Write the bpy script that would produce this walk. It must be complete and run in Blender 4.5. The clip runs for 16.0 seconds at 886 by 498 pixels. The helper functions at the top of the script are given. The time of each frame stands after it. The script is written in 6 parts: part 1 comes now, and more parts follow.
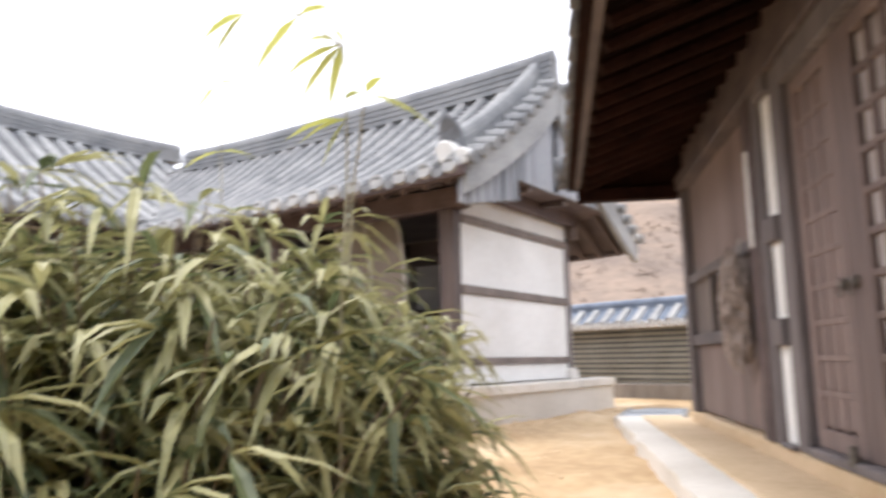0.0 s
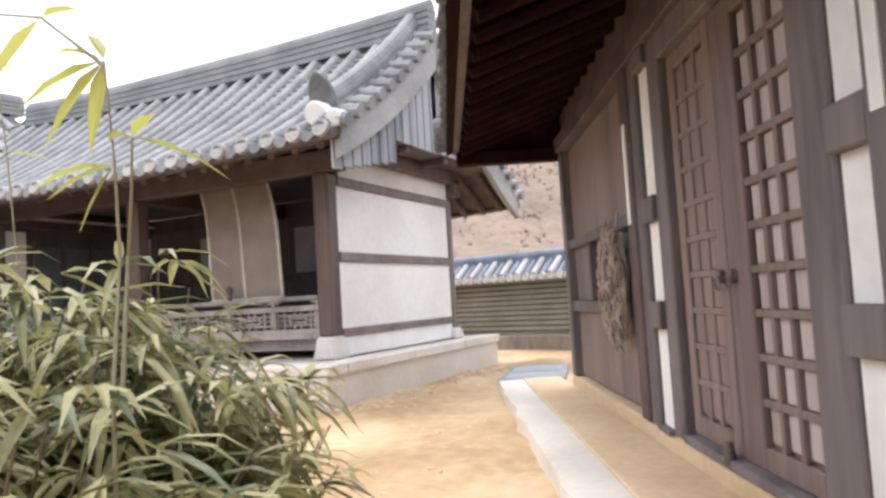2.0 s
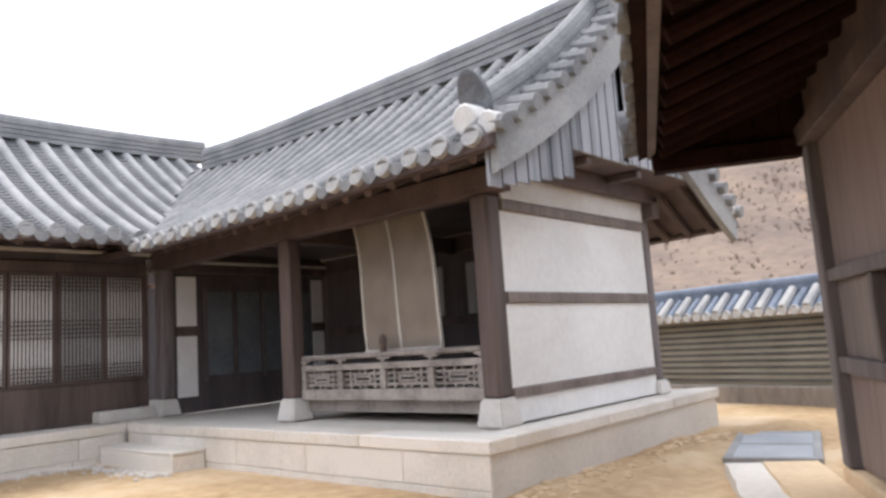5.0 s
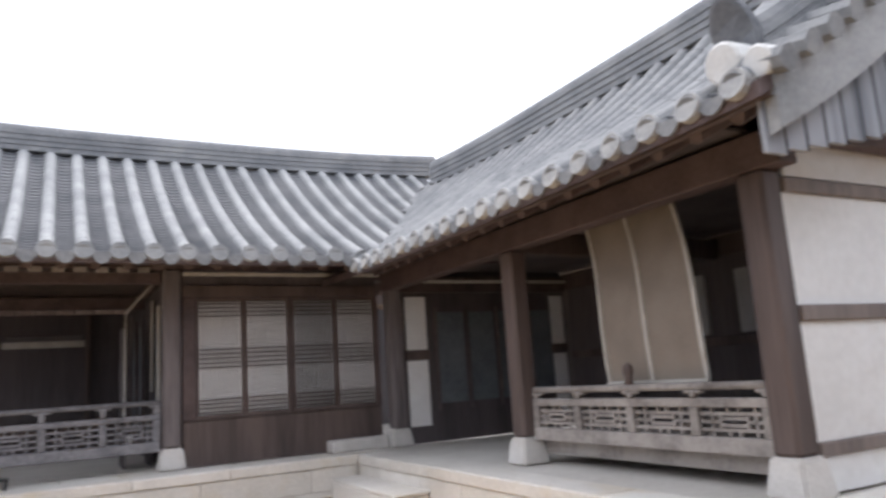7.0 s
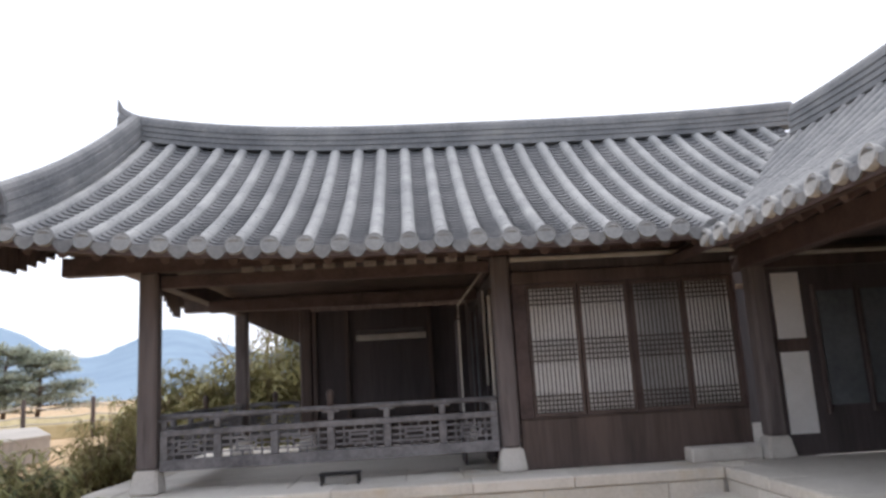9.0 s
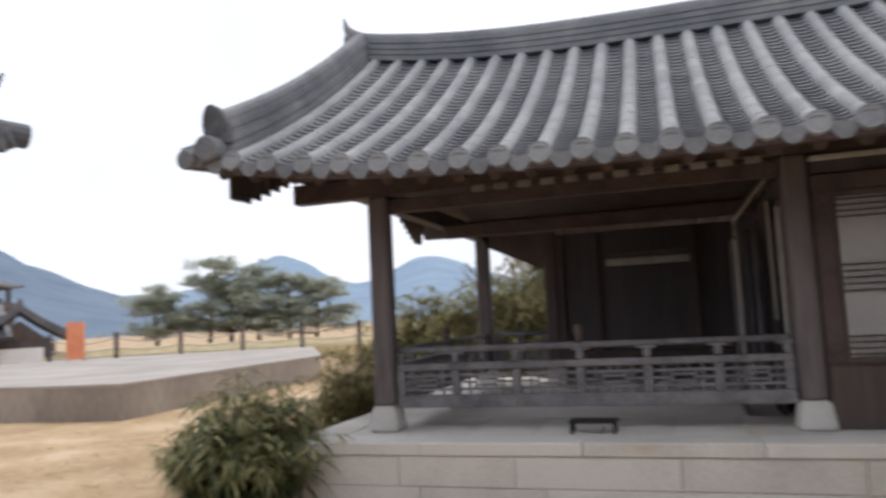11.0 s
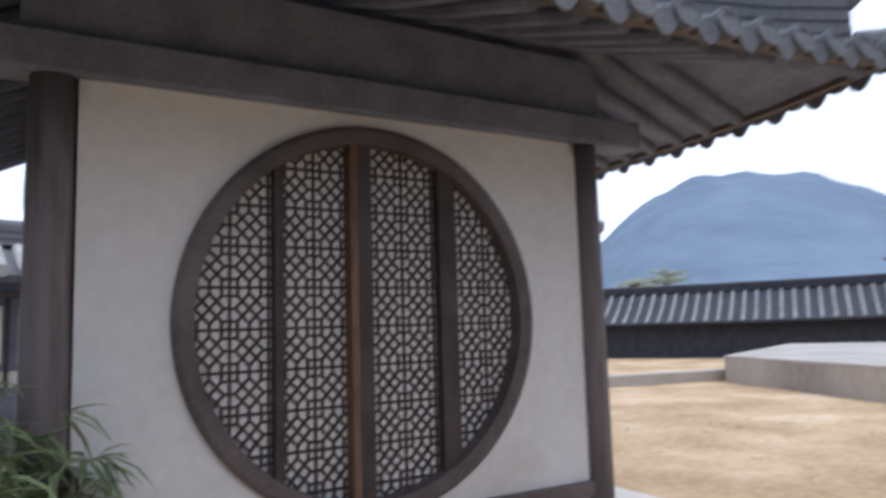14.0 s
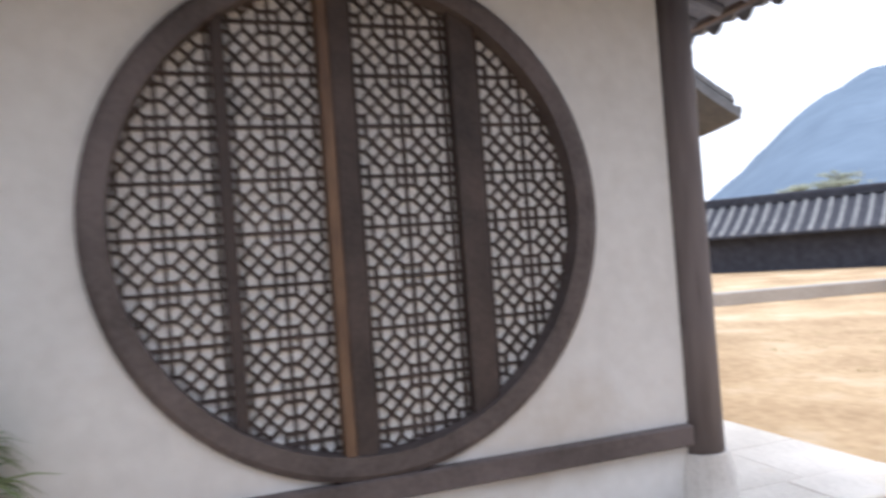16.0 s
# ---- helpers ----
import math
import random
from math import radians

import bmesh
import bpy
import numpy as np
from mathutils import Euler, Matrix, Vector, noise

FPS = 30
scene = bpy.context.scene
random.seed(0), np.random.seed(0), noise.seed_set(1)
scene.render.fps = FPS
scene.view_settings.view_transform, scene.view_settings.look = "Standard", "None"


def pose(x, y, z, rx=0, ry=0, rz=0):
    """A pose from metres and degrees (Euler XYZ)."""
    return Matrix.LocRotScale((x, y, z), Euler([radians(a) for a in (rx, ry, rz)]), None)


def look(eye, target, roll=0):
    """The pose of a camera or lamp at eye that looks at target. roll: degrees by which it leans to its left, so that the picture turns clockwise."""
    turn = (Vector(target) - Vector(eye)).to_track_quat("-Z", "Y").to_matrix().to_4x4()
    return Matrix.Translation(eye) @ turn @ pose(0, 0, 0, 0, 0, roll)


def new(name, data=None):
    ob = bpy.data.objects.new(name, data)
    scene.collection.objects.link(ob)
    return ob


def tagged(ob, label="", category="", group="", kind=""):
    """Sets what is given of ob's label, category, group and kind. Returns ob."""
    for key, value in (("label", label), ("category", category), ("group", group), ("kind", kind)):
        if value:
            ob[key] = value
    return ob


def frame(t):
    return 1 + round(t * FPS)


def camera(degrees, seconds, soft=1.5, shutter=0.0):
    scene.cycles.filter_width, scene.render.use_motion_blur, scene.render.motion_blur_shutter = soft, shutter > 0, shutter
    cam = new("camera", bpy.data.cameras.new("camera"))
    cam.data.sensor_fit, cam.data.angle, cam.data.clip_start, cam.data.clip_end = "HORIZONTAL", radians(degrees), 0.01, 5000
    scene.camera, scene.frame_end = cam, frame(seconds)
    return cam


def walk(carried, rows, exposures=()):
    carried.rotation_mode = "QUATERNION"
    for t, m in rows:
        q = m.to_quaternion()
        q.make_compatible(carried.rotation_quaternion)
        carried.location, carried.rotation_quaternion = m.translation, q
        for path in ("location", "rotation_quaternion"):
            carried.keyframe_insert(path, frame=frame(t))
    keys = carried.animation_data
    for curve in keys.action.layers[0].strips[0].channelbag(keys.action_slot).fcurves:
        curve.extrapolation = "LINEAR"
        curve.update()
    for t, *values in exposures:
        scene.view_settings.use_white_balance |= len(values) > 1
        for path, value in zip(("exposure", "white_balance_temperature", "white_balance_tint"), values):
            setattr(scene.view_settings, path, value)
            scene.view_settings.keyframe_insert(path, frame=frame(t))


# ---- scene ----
PATH = [
    (0, (3.162, 1.289, 0.812), (4.787, 2.415, 1.116), -0.9),
    (0.5, (3.034, 1.24, 0.909), (4.858, 2.0, 1.215), -4.7),
    (1, (3.263, 1.268, 0.987), (5.083, 2.058, 1.241), -5.0),
    (1.5, (3.451, 1.299, 1.081), (5.258, 2.149, 1.184), -4.0),
    (2, (3.538, 1.361, 1.135), (5.332, 2.237, 1.271), -3.4),
    (2.5, (3.667, 1.422, 1.208), (5.427, 2.365, 1.321), -4.8),
    (3, (3.933, 1.438, 1.352), (5.623, 2.505, 1.437), -6.1),
    (3.5, (4.137, 1.574, 1.413), (5.773, 2.707, 1.61), -5.9),
    (6, (5.931, 2.559, 1.26), (7.271, 4.022, 1.511), -4.2),
    (6.5, (6.19, 2.828, 1.415), (7.386, 4.403, 1.709), -4.5),
    (7, (6.33, 3.103, 1.452), (7.277, 4.83, 1.796), -3.8),
    (7.5, (6.284, 3.276, 1.486), (6.971, 5.129, 1.797), -4.1),
    (8, (6.555, 3.643, 1.557), (6.928, 5.58, 1.89), -3.7),
    (8.2, (6.582, 3.81, 1.563), (6.863, 5.758, 1.919), -3.5),
    (10.3, (6.699, 5.24, 1.713), (6.573, 7.224, 1.933), -2.8),
    (10.5, (6.657, 5.422, 1.716), (6.445, 7.404, 1.877), -2.6),
    (11, (6.507, 5.702, 1.717), (5.923, 7.606, 1.901), -2.9),
    (11.5, (6.344, 5.985, 1.684), (5.374, 7.724, 1.872), -1.9),
    (12, (6.197, 6.331, 1.705), (4.94, 7.879, 1.858), -2.6),
    (12.5, (5.968, 6.579, 1.673), (4.494, 7.921, 1.833), -2.8),
    (13, (5.71, 6.777, 1.638), (4.036, 7.864, 1.778), -2.8),
    (13.5, (5.545, 7.123, 1.743), (3.674, 7.798, 1.955), -2.7),
    (14, (5.243, 7.360, 1.752), (3.263, 7.547, 1.964), -1.7),
    (14.5, (4.800, 7.439, 1.664), (2.802, 7.367, 1.722), -3.7),
    (15, (4.520, 7.545, 1.684), (2.534, 7.324, 1.769), -4.7),
    (15.5, (4.324, 8.070, 1.622), (2.387, 7.580, 1.728), -4.1),
    (16, (3.883, 8.143, 1.582), (1.895, 7.918, 1.607), -4.2),
]
cam = camera(62.9, 16.0, soft=2.9, shutter=0.4)
walk(cam, [(t, look(e, g, r)) for t, e, g, r in PATH], [(0, 1.2, 6600, 13), (2, 1.15, 6600, 13), (3.5, 0.95, 6550, 13), (6, 0.82, 6450, 13), (7, 0.75, 6350, 13), (8.2, 0.56, 6350, 13), (10.3, 0.05, 6500, 13), (11, 0.0, 6500, 13), (12.5, -0.24, 6450, 13), (13.4, -0.3, 6150, 13), (14, 0.15, 5750, 13), (14.5, 0.67, 5950, 13), (16, 0.68, 6050, 13)])

# ---- world, sun, exposure ----
world = bpy.data.worlds.new("overcast_sky")
scene.world = world
world.use_nodes = True
wt = world.node_tree
for nd in list(wt.nodes):
    wt.nodes.remove(nd)
w_out = wt.nodes.new("ShaderNodeOutputWorld")
w_bg = wt.nodes.new("ShaderNodeBackground")
w_sky = wt.nodes.new("ShaderNodeTexSky")
w_sky.sky_type = 'NISHITA'
w_sky.sun_disc = False
w_sky.sun_elevation = radians(58)
w_sky.sun_rotation = radians(12)
w_sky.dust_density = 4.0
w_sky.air_density = 1.0
w_noise = wt.nodes.new("ShaderNodeTexNoise")
w_noise.inputs["Scale"].default_value = 2.2
w_noise.inputs["Detail"].default_value = 6
w_ramp = wt.nodes.new("ShaderNodeValToRGB")
w_ramp.color_ramp.elements[0].position = 0.3
w_ramp.color_ramp.elements[0].color = (8.8, 9.5, 10.7, 1)
w_ramp.color_ramp.elements[1].position = 0.65
w_ramp.color_ramp.elements[1].color = (11.1, 11.5, 12.3, 1)
w_mix = wt.nodes.new("ShaderNodeMixRGB")
w_mix.inputs[0].default_value = 0.82
wt.links.new(w_noise.outputs[0], w_ramp.inputs[0])
wt.links.new(w_sky.outputs[0], w_mix.inputs[1])
wt.links.new(w_ramp.outputs[0], w_mix.inputs[2])
wt.links.new(w_mix.outputs[0], w_bg.inputs[0])
w_bg.inputs[1].default_value = 0.115
wt.links.new(w_bg.outputs[0], w_out.inputs[0])

sun = new("sun", bpy.data.lights.new("sun", 'SUN'))
sun.data.energy = 1.1
sun.data.angle = radians(25)
sun.data.color = (1.0, 0.97, 0.92)
sun.matrix_basis = look((2, 10, 34), (0, 0, 0))


# ---- materials ----
def mat(name, c1, c2, scale=2.0, fine=30.0, rough=0.8, bump=0.25, stretch=(1, 1, 1), rnd=0.0, spots=None, island=0.0, metal=0.0):
    m = bpy.data.materials.new(name)
    m.use_nodes = True
    t = m.node_tree
    b = t.nodes["Principled BSDF"]
    geo = t.nodes.new("ShaderNodeNewGeometry")
    mp = t.nodes.new("ShaderNodeMapping")
    mp.inputs["Scale"].default_value = stretch
    t.links.new(geo.outputs["Position"], mp.inputs[0])
    n1 = t.nodes.new("ShaderNodeTexNoise")
    n1.inputs["Scale"].default_value = scale
    n1.inputs["Detail"].default_value = 5
    n2 = t.nodes.new("ShaderNodeTexNoise")
    n2.inputs["Scale"].default_value = fine
    n2.inputs["Detail"].default_value = 4
    for n in (n1, n2):
        t.links.new(mp.outputs[0], n.inputs["Vector"])
    add = t.nodes.new("ShaderNodeMath")
    add.operation = 'MULTIPLY_ADD'
    t.links.new(n2.outputs[0], add.inputs[0])
    add.inputs[1].default_value = 0.55
    t.links.new(n1.outputs[0], add.inputs[2])
    last = add.outputs[0]
    for kind, amount in (("rnd", rnd), ("isl", island)):
        if amount:
            src = t.nodes.new("ShaderNodeObjectInfo").outputs["Random"] if kind == "rnd" else geo.outputs["Random Per Island"]
            a2 = t.nodes.new("ShaderNodeMath")
            a2.operation = 'MULTIPLY_ADD'
            t.links.new(src, a2.inputs[0])
            a2.inputs[1].default_value = amount
            t.links.new(last, a2.inputs[2])
            last = a2.outputs[0]
    rp = t.nodes.new("ShaderNodeValToRGB")
    shift = 0.5 * (rnd + island)
    rp.color_ramp.elements[0].position = min(0.9, 0.52 + shift * 0.5)
    rp.color_ramp.elements[1].position = min(1.0, 1.0 + 0 * shift)
    rp.color_ramp.elements[0].color = (*c1, 1)
    rp.color_ramp.elements[1].color = (*c2, 1)
    t.links.new(last, rp.inputs[0])
    col = rp.outputs[0]
    if spots:
        n3 = t.nodes.new("ShaderNodeTexNoise")
        n3.inputs["Scale"].default_value = spots[1]
        n3.inputs["Detail"].default_value = 7
        n3.inputs["Roughness"].default_value = 0.65
        t.links.new(mp.outputs[0], n3.inputs["Vector"])
        r3 = t.nodes.new("ShaderNodeValToRGB")
        r3.color_ramp.elements[0].position = spots[2]
        r3.color_ramp.elements[1].position = min(1, spots[2] + 0.16)
        r3.color_ramp.elements[0].color = (0, 0, 0, 1)
        r3.color_ramp.elements[1].color = (spots[3],) * 3 + (1,)
        t.links.new(n3.outputs[0], r3.inputs[0])
        mx = t.nodes.new("ShaderNodeMixRGB")
        t.links.new(r3.outputs[0], mx.inputs[0])
        t.links.new(col, mx.inputs[1])
        mx.inputs[2].default_value = (*spots[0], 1)
        col = mx.outputs[0]
    t.links.new(col, b.inputs["Base Color"])
    b.inputs["Roughness"].default_value = rough
    b.inputs["Metallic"].default_value = metal
    if bump:
        bp = t.nodes.new("ShaderNodeBump")
        bp.inputs["Strength"].default_value = bump
        bp.inputs["Distance"].default_value = 0.02
        t.links.new(add.outputs[0], bp.inputs["Height"])
        t.links.new(bp.outputs[0], b.inputs["Normal"])
    return m


GRAIN = (1, 1, 0.08)
M_SAND = mat("sandy_earth", (0.345, 0.225, 0.118), (0.62, 0.45, 0.268), 0.55, 7, 0.95, 0.8, spots=((0.66, 0.55, 0.41), 0.55, 0.54, 0.55))
M_TILE = mat("roof_tile", (0.13, 0.135, 0.145), (0.27, 0.27, 0.27), 1.5, 25, 0.75, 0.3, rnd=0.12, spots=((0.36, 0.35, 0.33), 3.0, 0.58, 0.6))
M_TILE_DARK = mat("roof_tile_dark", (0.07, 0.075, 0.085), (0.16, 0.16, 0.165), 1.5, 25, 0.75, 0.3, rnd=0.12, spots=((0.30, 0.30, 0.30), 2.0, 0.60, 0.6))
M_CAP = mat("pale_tile", (0.30, 0.30, 0.30), (0.48, 0.47, 0.45), 4, 30, 0.75, 0.3, rnd=0.2)
M_LIME = mat("limed_tile", (0.55, 0.54, 0.52), (0.75, 0.74, 0.71), 4, 30, 0.85, 0.3)
M_WOOD = mat("dark_wood", (0.056, 0.041, 0.038), (0.135, 0.098, 0.087), 3, 26, 0.62, 0.3, GRAIN, rnd=0.1)
M_RED = mat("red_brown_wood", (0.055, 0.037, 0.036), (0.120, 0.082, 0.077), 3, 26, 0.65, 0.25, rnd=0.1)
M_COL = mat("weathered_post_wood", (0.10, 0.078, 0.070), (0.245, 0.20, 0.178), 2.2, 20, 0.7, 0.4, GRAIN, rnd=0.12)
M_GREYWOOD = mat("grey_weathered_wood", (0.17, 0.15, 0.14), (0.40, 0.36, 0.33), 3, 22, 0.8, 0.35, rnd=0.15)
M_BOARD = mat("wind_board_wood", (0.10, 0.108, 0.125), (0.34, 0.35, 0.375), 2, 18, 0.85, 0.4, GRAIN, rnd=0.35)
M_PLASTER = mat("white_plaster", (0.72, 0.71, 0.69), (0.85, 0.845, 0.83), 1.0, 14, 0.9, 0.12, spots=((0.60, 0.56, 0.50), 0.8, 0.62, 0.5))
M_PLASTER_W = mat("aged_plaster", (0.64, 0.625, 0.605), (0.78, 0.77, 0.755), 0.7, 10, 0.9, 0.12, spots=((0.52, 0.45, 0.37), 0.6, 0.57, 0.5))
M_PAPER = mat("window_paper", (0.80, 0.79, 0.775), (0.90, 0.89, 0.88), 2, 20, 0.9, 0.05)
# Darker copy of the paper; its weaker light is put into the colour.
M_PAPER_DIM = mat("shade_dimmed_window_paper", (0.34, 0.34, 0.345), (0.46, 0.46, 0.46), 2, 20, 0.9, 0.05)
M_STONE = mat("podium_stone", (0.60, 0.56, 0.50), (0.81, 0.765, 0.70), 1.2, 28, 0.85, 0.3, rnd=0.25, spots=((0.62, 0.49, 0.30), 0.9, 0.56, 0.55))
M_BASE = mat("column_stone", (0.55, 0.52, 0.48), (0.74, 0.71, 0.67), 3, 40, 0.85, 0.4)
M_CONC = mat("stained_concrete", (0.25, 0.215, 0.185), (0.46, 0.405, 0.35), 0.45, 14, 0.9, 0.35, (1, 1, 0.25), spots=((0.12, 0.115, 0.12), 0.33, 0.57, 0.8))
M_CONC_TOP = mat("concrete_slab", (0.32, 0.29, 0.255), (0.47, 0.43, 0.385), 0.6, 14, 0.9, 0.3, spots=((0.25, 0.225, 0.20), 0.5, 0.55, 0.5))
M_CEMENT = mat("pale_cement", (0.58, 0.54, 0.48), (0.74, 0.70, 0.64), 1.0, 18, 0.9, 0.3)
M_OCHRE = mat("ochre_earth_floor", (0.55, 0.40, 0.24), (0.72, 0.56, 0.38), 1.0, 18, 0.95, 0.35)
M_CLOTH = mat("brown_blind_cloth", (0.20, 0.165, 0.135), (0.29, 0.245, 0.205), 2, 90, 0.95, 0.3)
M_EDGE = mat("pale_binding", (0.45, 0.42, 0.37), (0.62, 0.59, 0.54), 6, 60, 0.9, 0.2)
M_BAR = mat("lattice_wood", (0.035, 0.026, 0.024), (0.085, 0.062, 0.055), 4, 40, 0.65, 0.2)
M_FRAME = mat("frame_wood", (0.068, 0.055, 0.054), (0.15, 0.122, 0.118), 3, 30, 0.6, 0.25, rnd=0.1)
M_OAK = mat("worn_orange_wood", (0.075, 0.042, 0.030), (0.24, 0.145, 0.085), 1.6, 18, 0.6, 0.25, (1, 1, 0.3))
M_BLACK = mat("black_lacquer", (0.012, 0.012, 0.013), (0.03, 0.03, 0.03), 4, 40, 0.4, 0.1)
# Eave wood lightened and blued: a veil of lens haze in the colour.
M_SOFFIT = mat("haze_tinted_eave_wood", (0.120, 0.133, 0.178), (0.225, 0.238, 0.295), 3, 26, 0.9, 0.2, rnd=0.1)
M_DARKROOM = mat("dark_board_wall", (0.062, 0.053, 0.055), (0.130, 0.110, 0.112), 2, 20, 0.8, 0.2, GRAIN)
# Blue-black that paints the deep porch shade onto the far house wall.
M_FARWALL = mat("blue_black_far_shade", (0.022, 0.024, 0.034), (0.052, 0.053, 0.066), 3, 26, 0.85, 0.2, rnd=0.1)
# Red-brown pushed near black: the eave shade is in the base colour.
M_UNDER = mat("eave_shaded_red_brown_wood", (0.011, 0.0045, 0.0035), (0.028, 0.011, 0.008), 3, 26, 0.95, 0.2, rnd=0.1)
# Door paper coloured as dark as it looks in the porch shade.
M_DULL = mat("shade_dulled_blue_grey_paper", (0.10, 0.115, 0.13), (0.17, 0.185, 0.20), 2, 20, 0.9, 0.05)
M_COLW = mat("grey_dark_post_wood", (0.088, 0.074, 0.074), (0.215, 0.185, 0.182), 2.2, 14, 0.75, 0.5, (1, 1, 0.12), spots=((0.045, 0.038, 0.038), 5.0, 0.56, 0.7))
M_COVER = mat("cover_tile_grey", (0.20, 0.205, 0.21), (0.37, 0.37, 0.365), 1.5, 25, 0.75, 0.25, spots=((0.42, 0.415, 0.40), 1.2, 0.55, 0.3))
M_PAN = mat("pan_tile_grey", (0.10, 0.105, 0.115), (0.20, 0.20, 0.205), 1.5, 25, 0.8, 0.3)
M_PANEL = mat("pale_door_panel_wood", (0.31, 0.265, 0.25), (0.52, 0.46, 0.44), 3, 22, 0.75, 0.3, GRAIN, rnd=0.15)
M_DOOR = mat("brown_door_wood", (0.122, 0.088, 0.079), (0.265, 0.195, 0.175), 2.4, 20, 0.65, 0.35, GRAIN, rnd=0.1, spots=((0.34, 0.285, 0.25), 1.3, 0.60, 0.45))
M_RAIL = mat("blue_grey_rail_wood", (0.105, 0.102, 0.112), (0.27, 0.262, 0.275), 3, 22, 0.8, 0.35, rnd=0.15)
M_BRASS = mat("iron_fitting", (0.10, 0.09, 0.08), (0.22, 0.19, 0.16), 10, 60, 0.45, 0.2, metal=0.8)
M_STRAW = mat("dry_straw", (0.17, 0.13, 0.11), (0.40, 0.33, 0.29), 8, 60, 0.95, 0.4, island=0.3)
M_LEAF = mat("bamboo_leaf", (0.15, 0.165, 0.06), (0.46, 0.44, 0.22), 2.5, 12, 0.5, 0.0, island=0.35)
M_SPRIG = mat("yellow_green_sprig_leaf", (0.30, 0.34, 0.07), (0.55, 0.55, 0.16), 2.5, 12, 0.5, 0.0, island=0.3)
# Darker leaf copy: the shade inside a clump is put into its colour.
M_LEAF_SHADED = mat("shaded_bamboo_leaf", (0.040, 0.062, 0.030), (0.165, 0.20, 0.095), 2.5, 12, 0.5, 0.0, island=0.3)
M_LEAF_GREEN = mat("fresh_bamboo_leaf", (0.095, 0.14, 0.07), (0.29, 0.36, 0.18), 2.5, 12, 0.5, 0.0, island=0.35)
M_STALK = mat("bamboo_stalk", (0.28, 0.26, 0.17), (0.50, 0.46, 0.33), 5, 30, 0.6, 0.1)
M_DRYSTEM = mat("dry_stem", (0.12, 0.09, 0.06), (0.28, 0.22, 0.15), 5, 30, 0.9, 0.1)
# Needle green far paler than foliage: the haze is in the colour.
M_PINE = mat("haze_paled_needles", (0.24, 0.275, 0.215), (0.48, 0.50, 0.40), 1.2, 10, 0.8, 0.0, island=0.3)
M_BARK = mat("pine_bark", (0.11, 0.075, 0.06), (0.22, 0.16, 0.13), 3, 20, 0.95, 0.5)
M_HEDGE = mat("olive_foliage", (0.11, 0.105, 0.04), (0.30, 0.27, 0.12), 1.2, 10, 0.8, 0.0, island=0.35)
M_ORANGE = mat("orange_banner", (0.72, 0.22, 0.10), (0.85, 0.32, 0.17), 2, 20, 0.8, 0.05)
# Distance haze is mixed into the base colour of both mountains.
M_MOUNT = mat("haze_tinted_mountain", (0.105, 0.150, 0.208), (0.160, 0.217, 0.285), 0.012, 0.05, 1.0, 0.0)
M_MOUNT_FAR = mat("far_haze_tinted_mountain", (0.19, 0.27, 0.36), (0.24, 0.33, 0.42), 0.012, 0.08, 1.0, 0.0)
M_HILL = mat("dry_brown_hill", (0.115, 0.086, 0.070), (0.24, 0.175, 0.13), 0.10, 0.9, 1.0, 0.0, spots=((0.34, 0.225, 0.135), 0.06, 0.54, 0.7))
M_WALLSTRIPE = mat("boundary_wall_clay", (0.29, 0.275, 0.225), (0.44, 0.42, 0.355), 1.2, 20, 0.9, 0.3)
M_WALLTILE = mat("boundary_wall_tile_course", (0.085, 0.085, 0.082), (0.165, 0.165, 0.158), 2, 20, 0.9, 0.3)
M_BLUETILE = mat("blue_grey_coping_tile", (0.10, 0.13, 0.18), (0.22, 0.26, 0.33), 2, 20, 0.7, 0.3, rnd=0.2)
M_ROPE = mat("pale_rope", (0.40, 0.36, 0.30), (0.58, 0.53, 0.46), 8, 50, 0.95, 0.2)
M_GLASSY = mat("grey_panel_sheet", (0.30, 0.33, 0.37), (0.46, 0.49, 0.53), 2, 20, 0.35, 0.05)
M_SCRUB = mat("dry_scrub_twig", (0.10, 0.078, 0.066), (0.21, 0.16, 0.13), 0.3, 3, 1.0, 0.0, island=0.4)
M_REDWALL = mat("red_brown_board_wall", (0.14, 0.07, 0.06), (0.24, 0.13, 0.115), 2, 18, 0.8, 0.2, GRAIN)
M_GRAVEL = mat("pale_gravel", (0.34, 0.31, 0.28), (0.66, 0.62, 0.57), 4, 40, 0.9, 0.3, island=0.4)
M_GRASS = mat("dry_grass", (0.36, 0.29, 0.15), (0.55, 0.46, 0.27), 2, 20, 0.95, 0.0, island=0.3)

# Low specular keeps the underside as dark as its painted shade.
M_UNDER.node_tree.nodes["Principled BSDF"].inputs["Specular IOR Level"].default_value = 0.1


def leafy(m, amount):
    """Let part of the light pass through thin leaves."""
    t = m.node_tree
    b = t.nodes["Principled BSDF"]
    tr = t.nodes.new("ShaderNodeBsdfTranslucent")
    mx = t.nodes.new("ShaderNodeMixShader")
    mx.inputs[0].default_value = amount
    t.links.new(b.inputs["Base Color"].links[0].from_socket, tr.inputs["Color"])
    t.links.new(b.outputs[0], mx.inputs[1])
    t.links.new(tr.outputs[0], mx.inputs[2])
    t.links.new(mx.outputs[0], t.nodes["Material Output"].inputs["Surface"])


for m_ in (M_LEAF, M_SPRIG, M_LEAF_GREEN, M_LEAF_SHADED, M_HEDGE, M_PINE):
    leafy(m_, 0.45 if m_ in (M_PINE, M_SPRIG, M_HEDGE) else 0.30)


# ---- building helpers ----
def V(*a):
    return Vector(a)


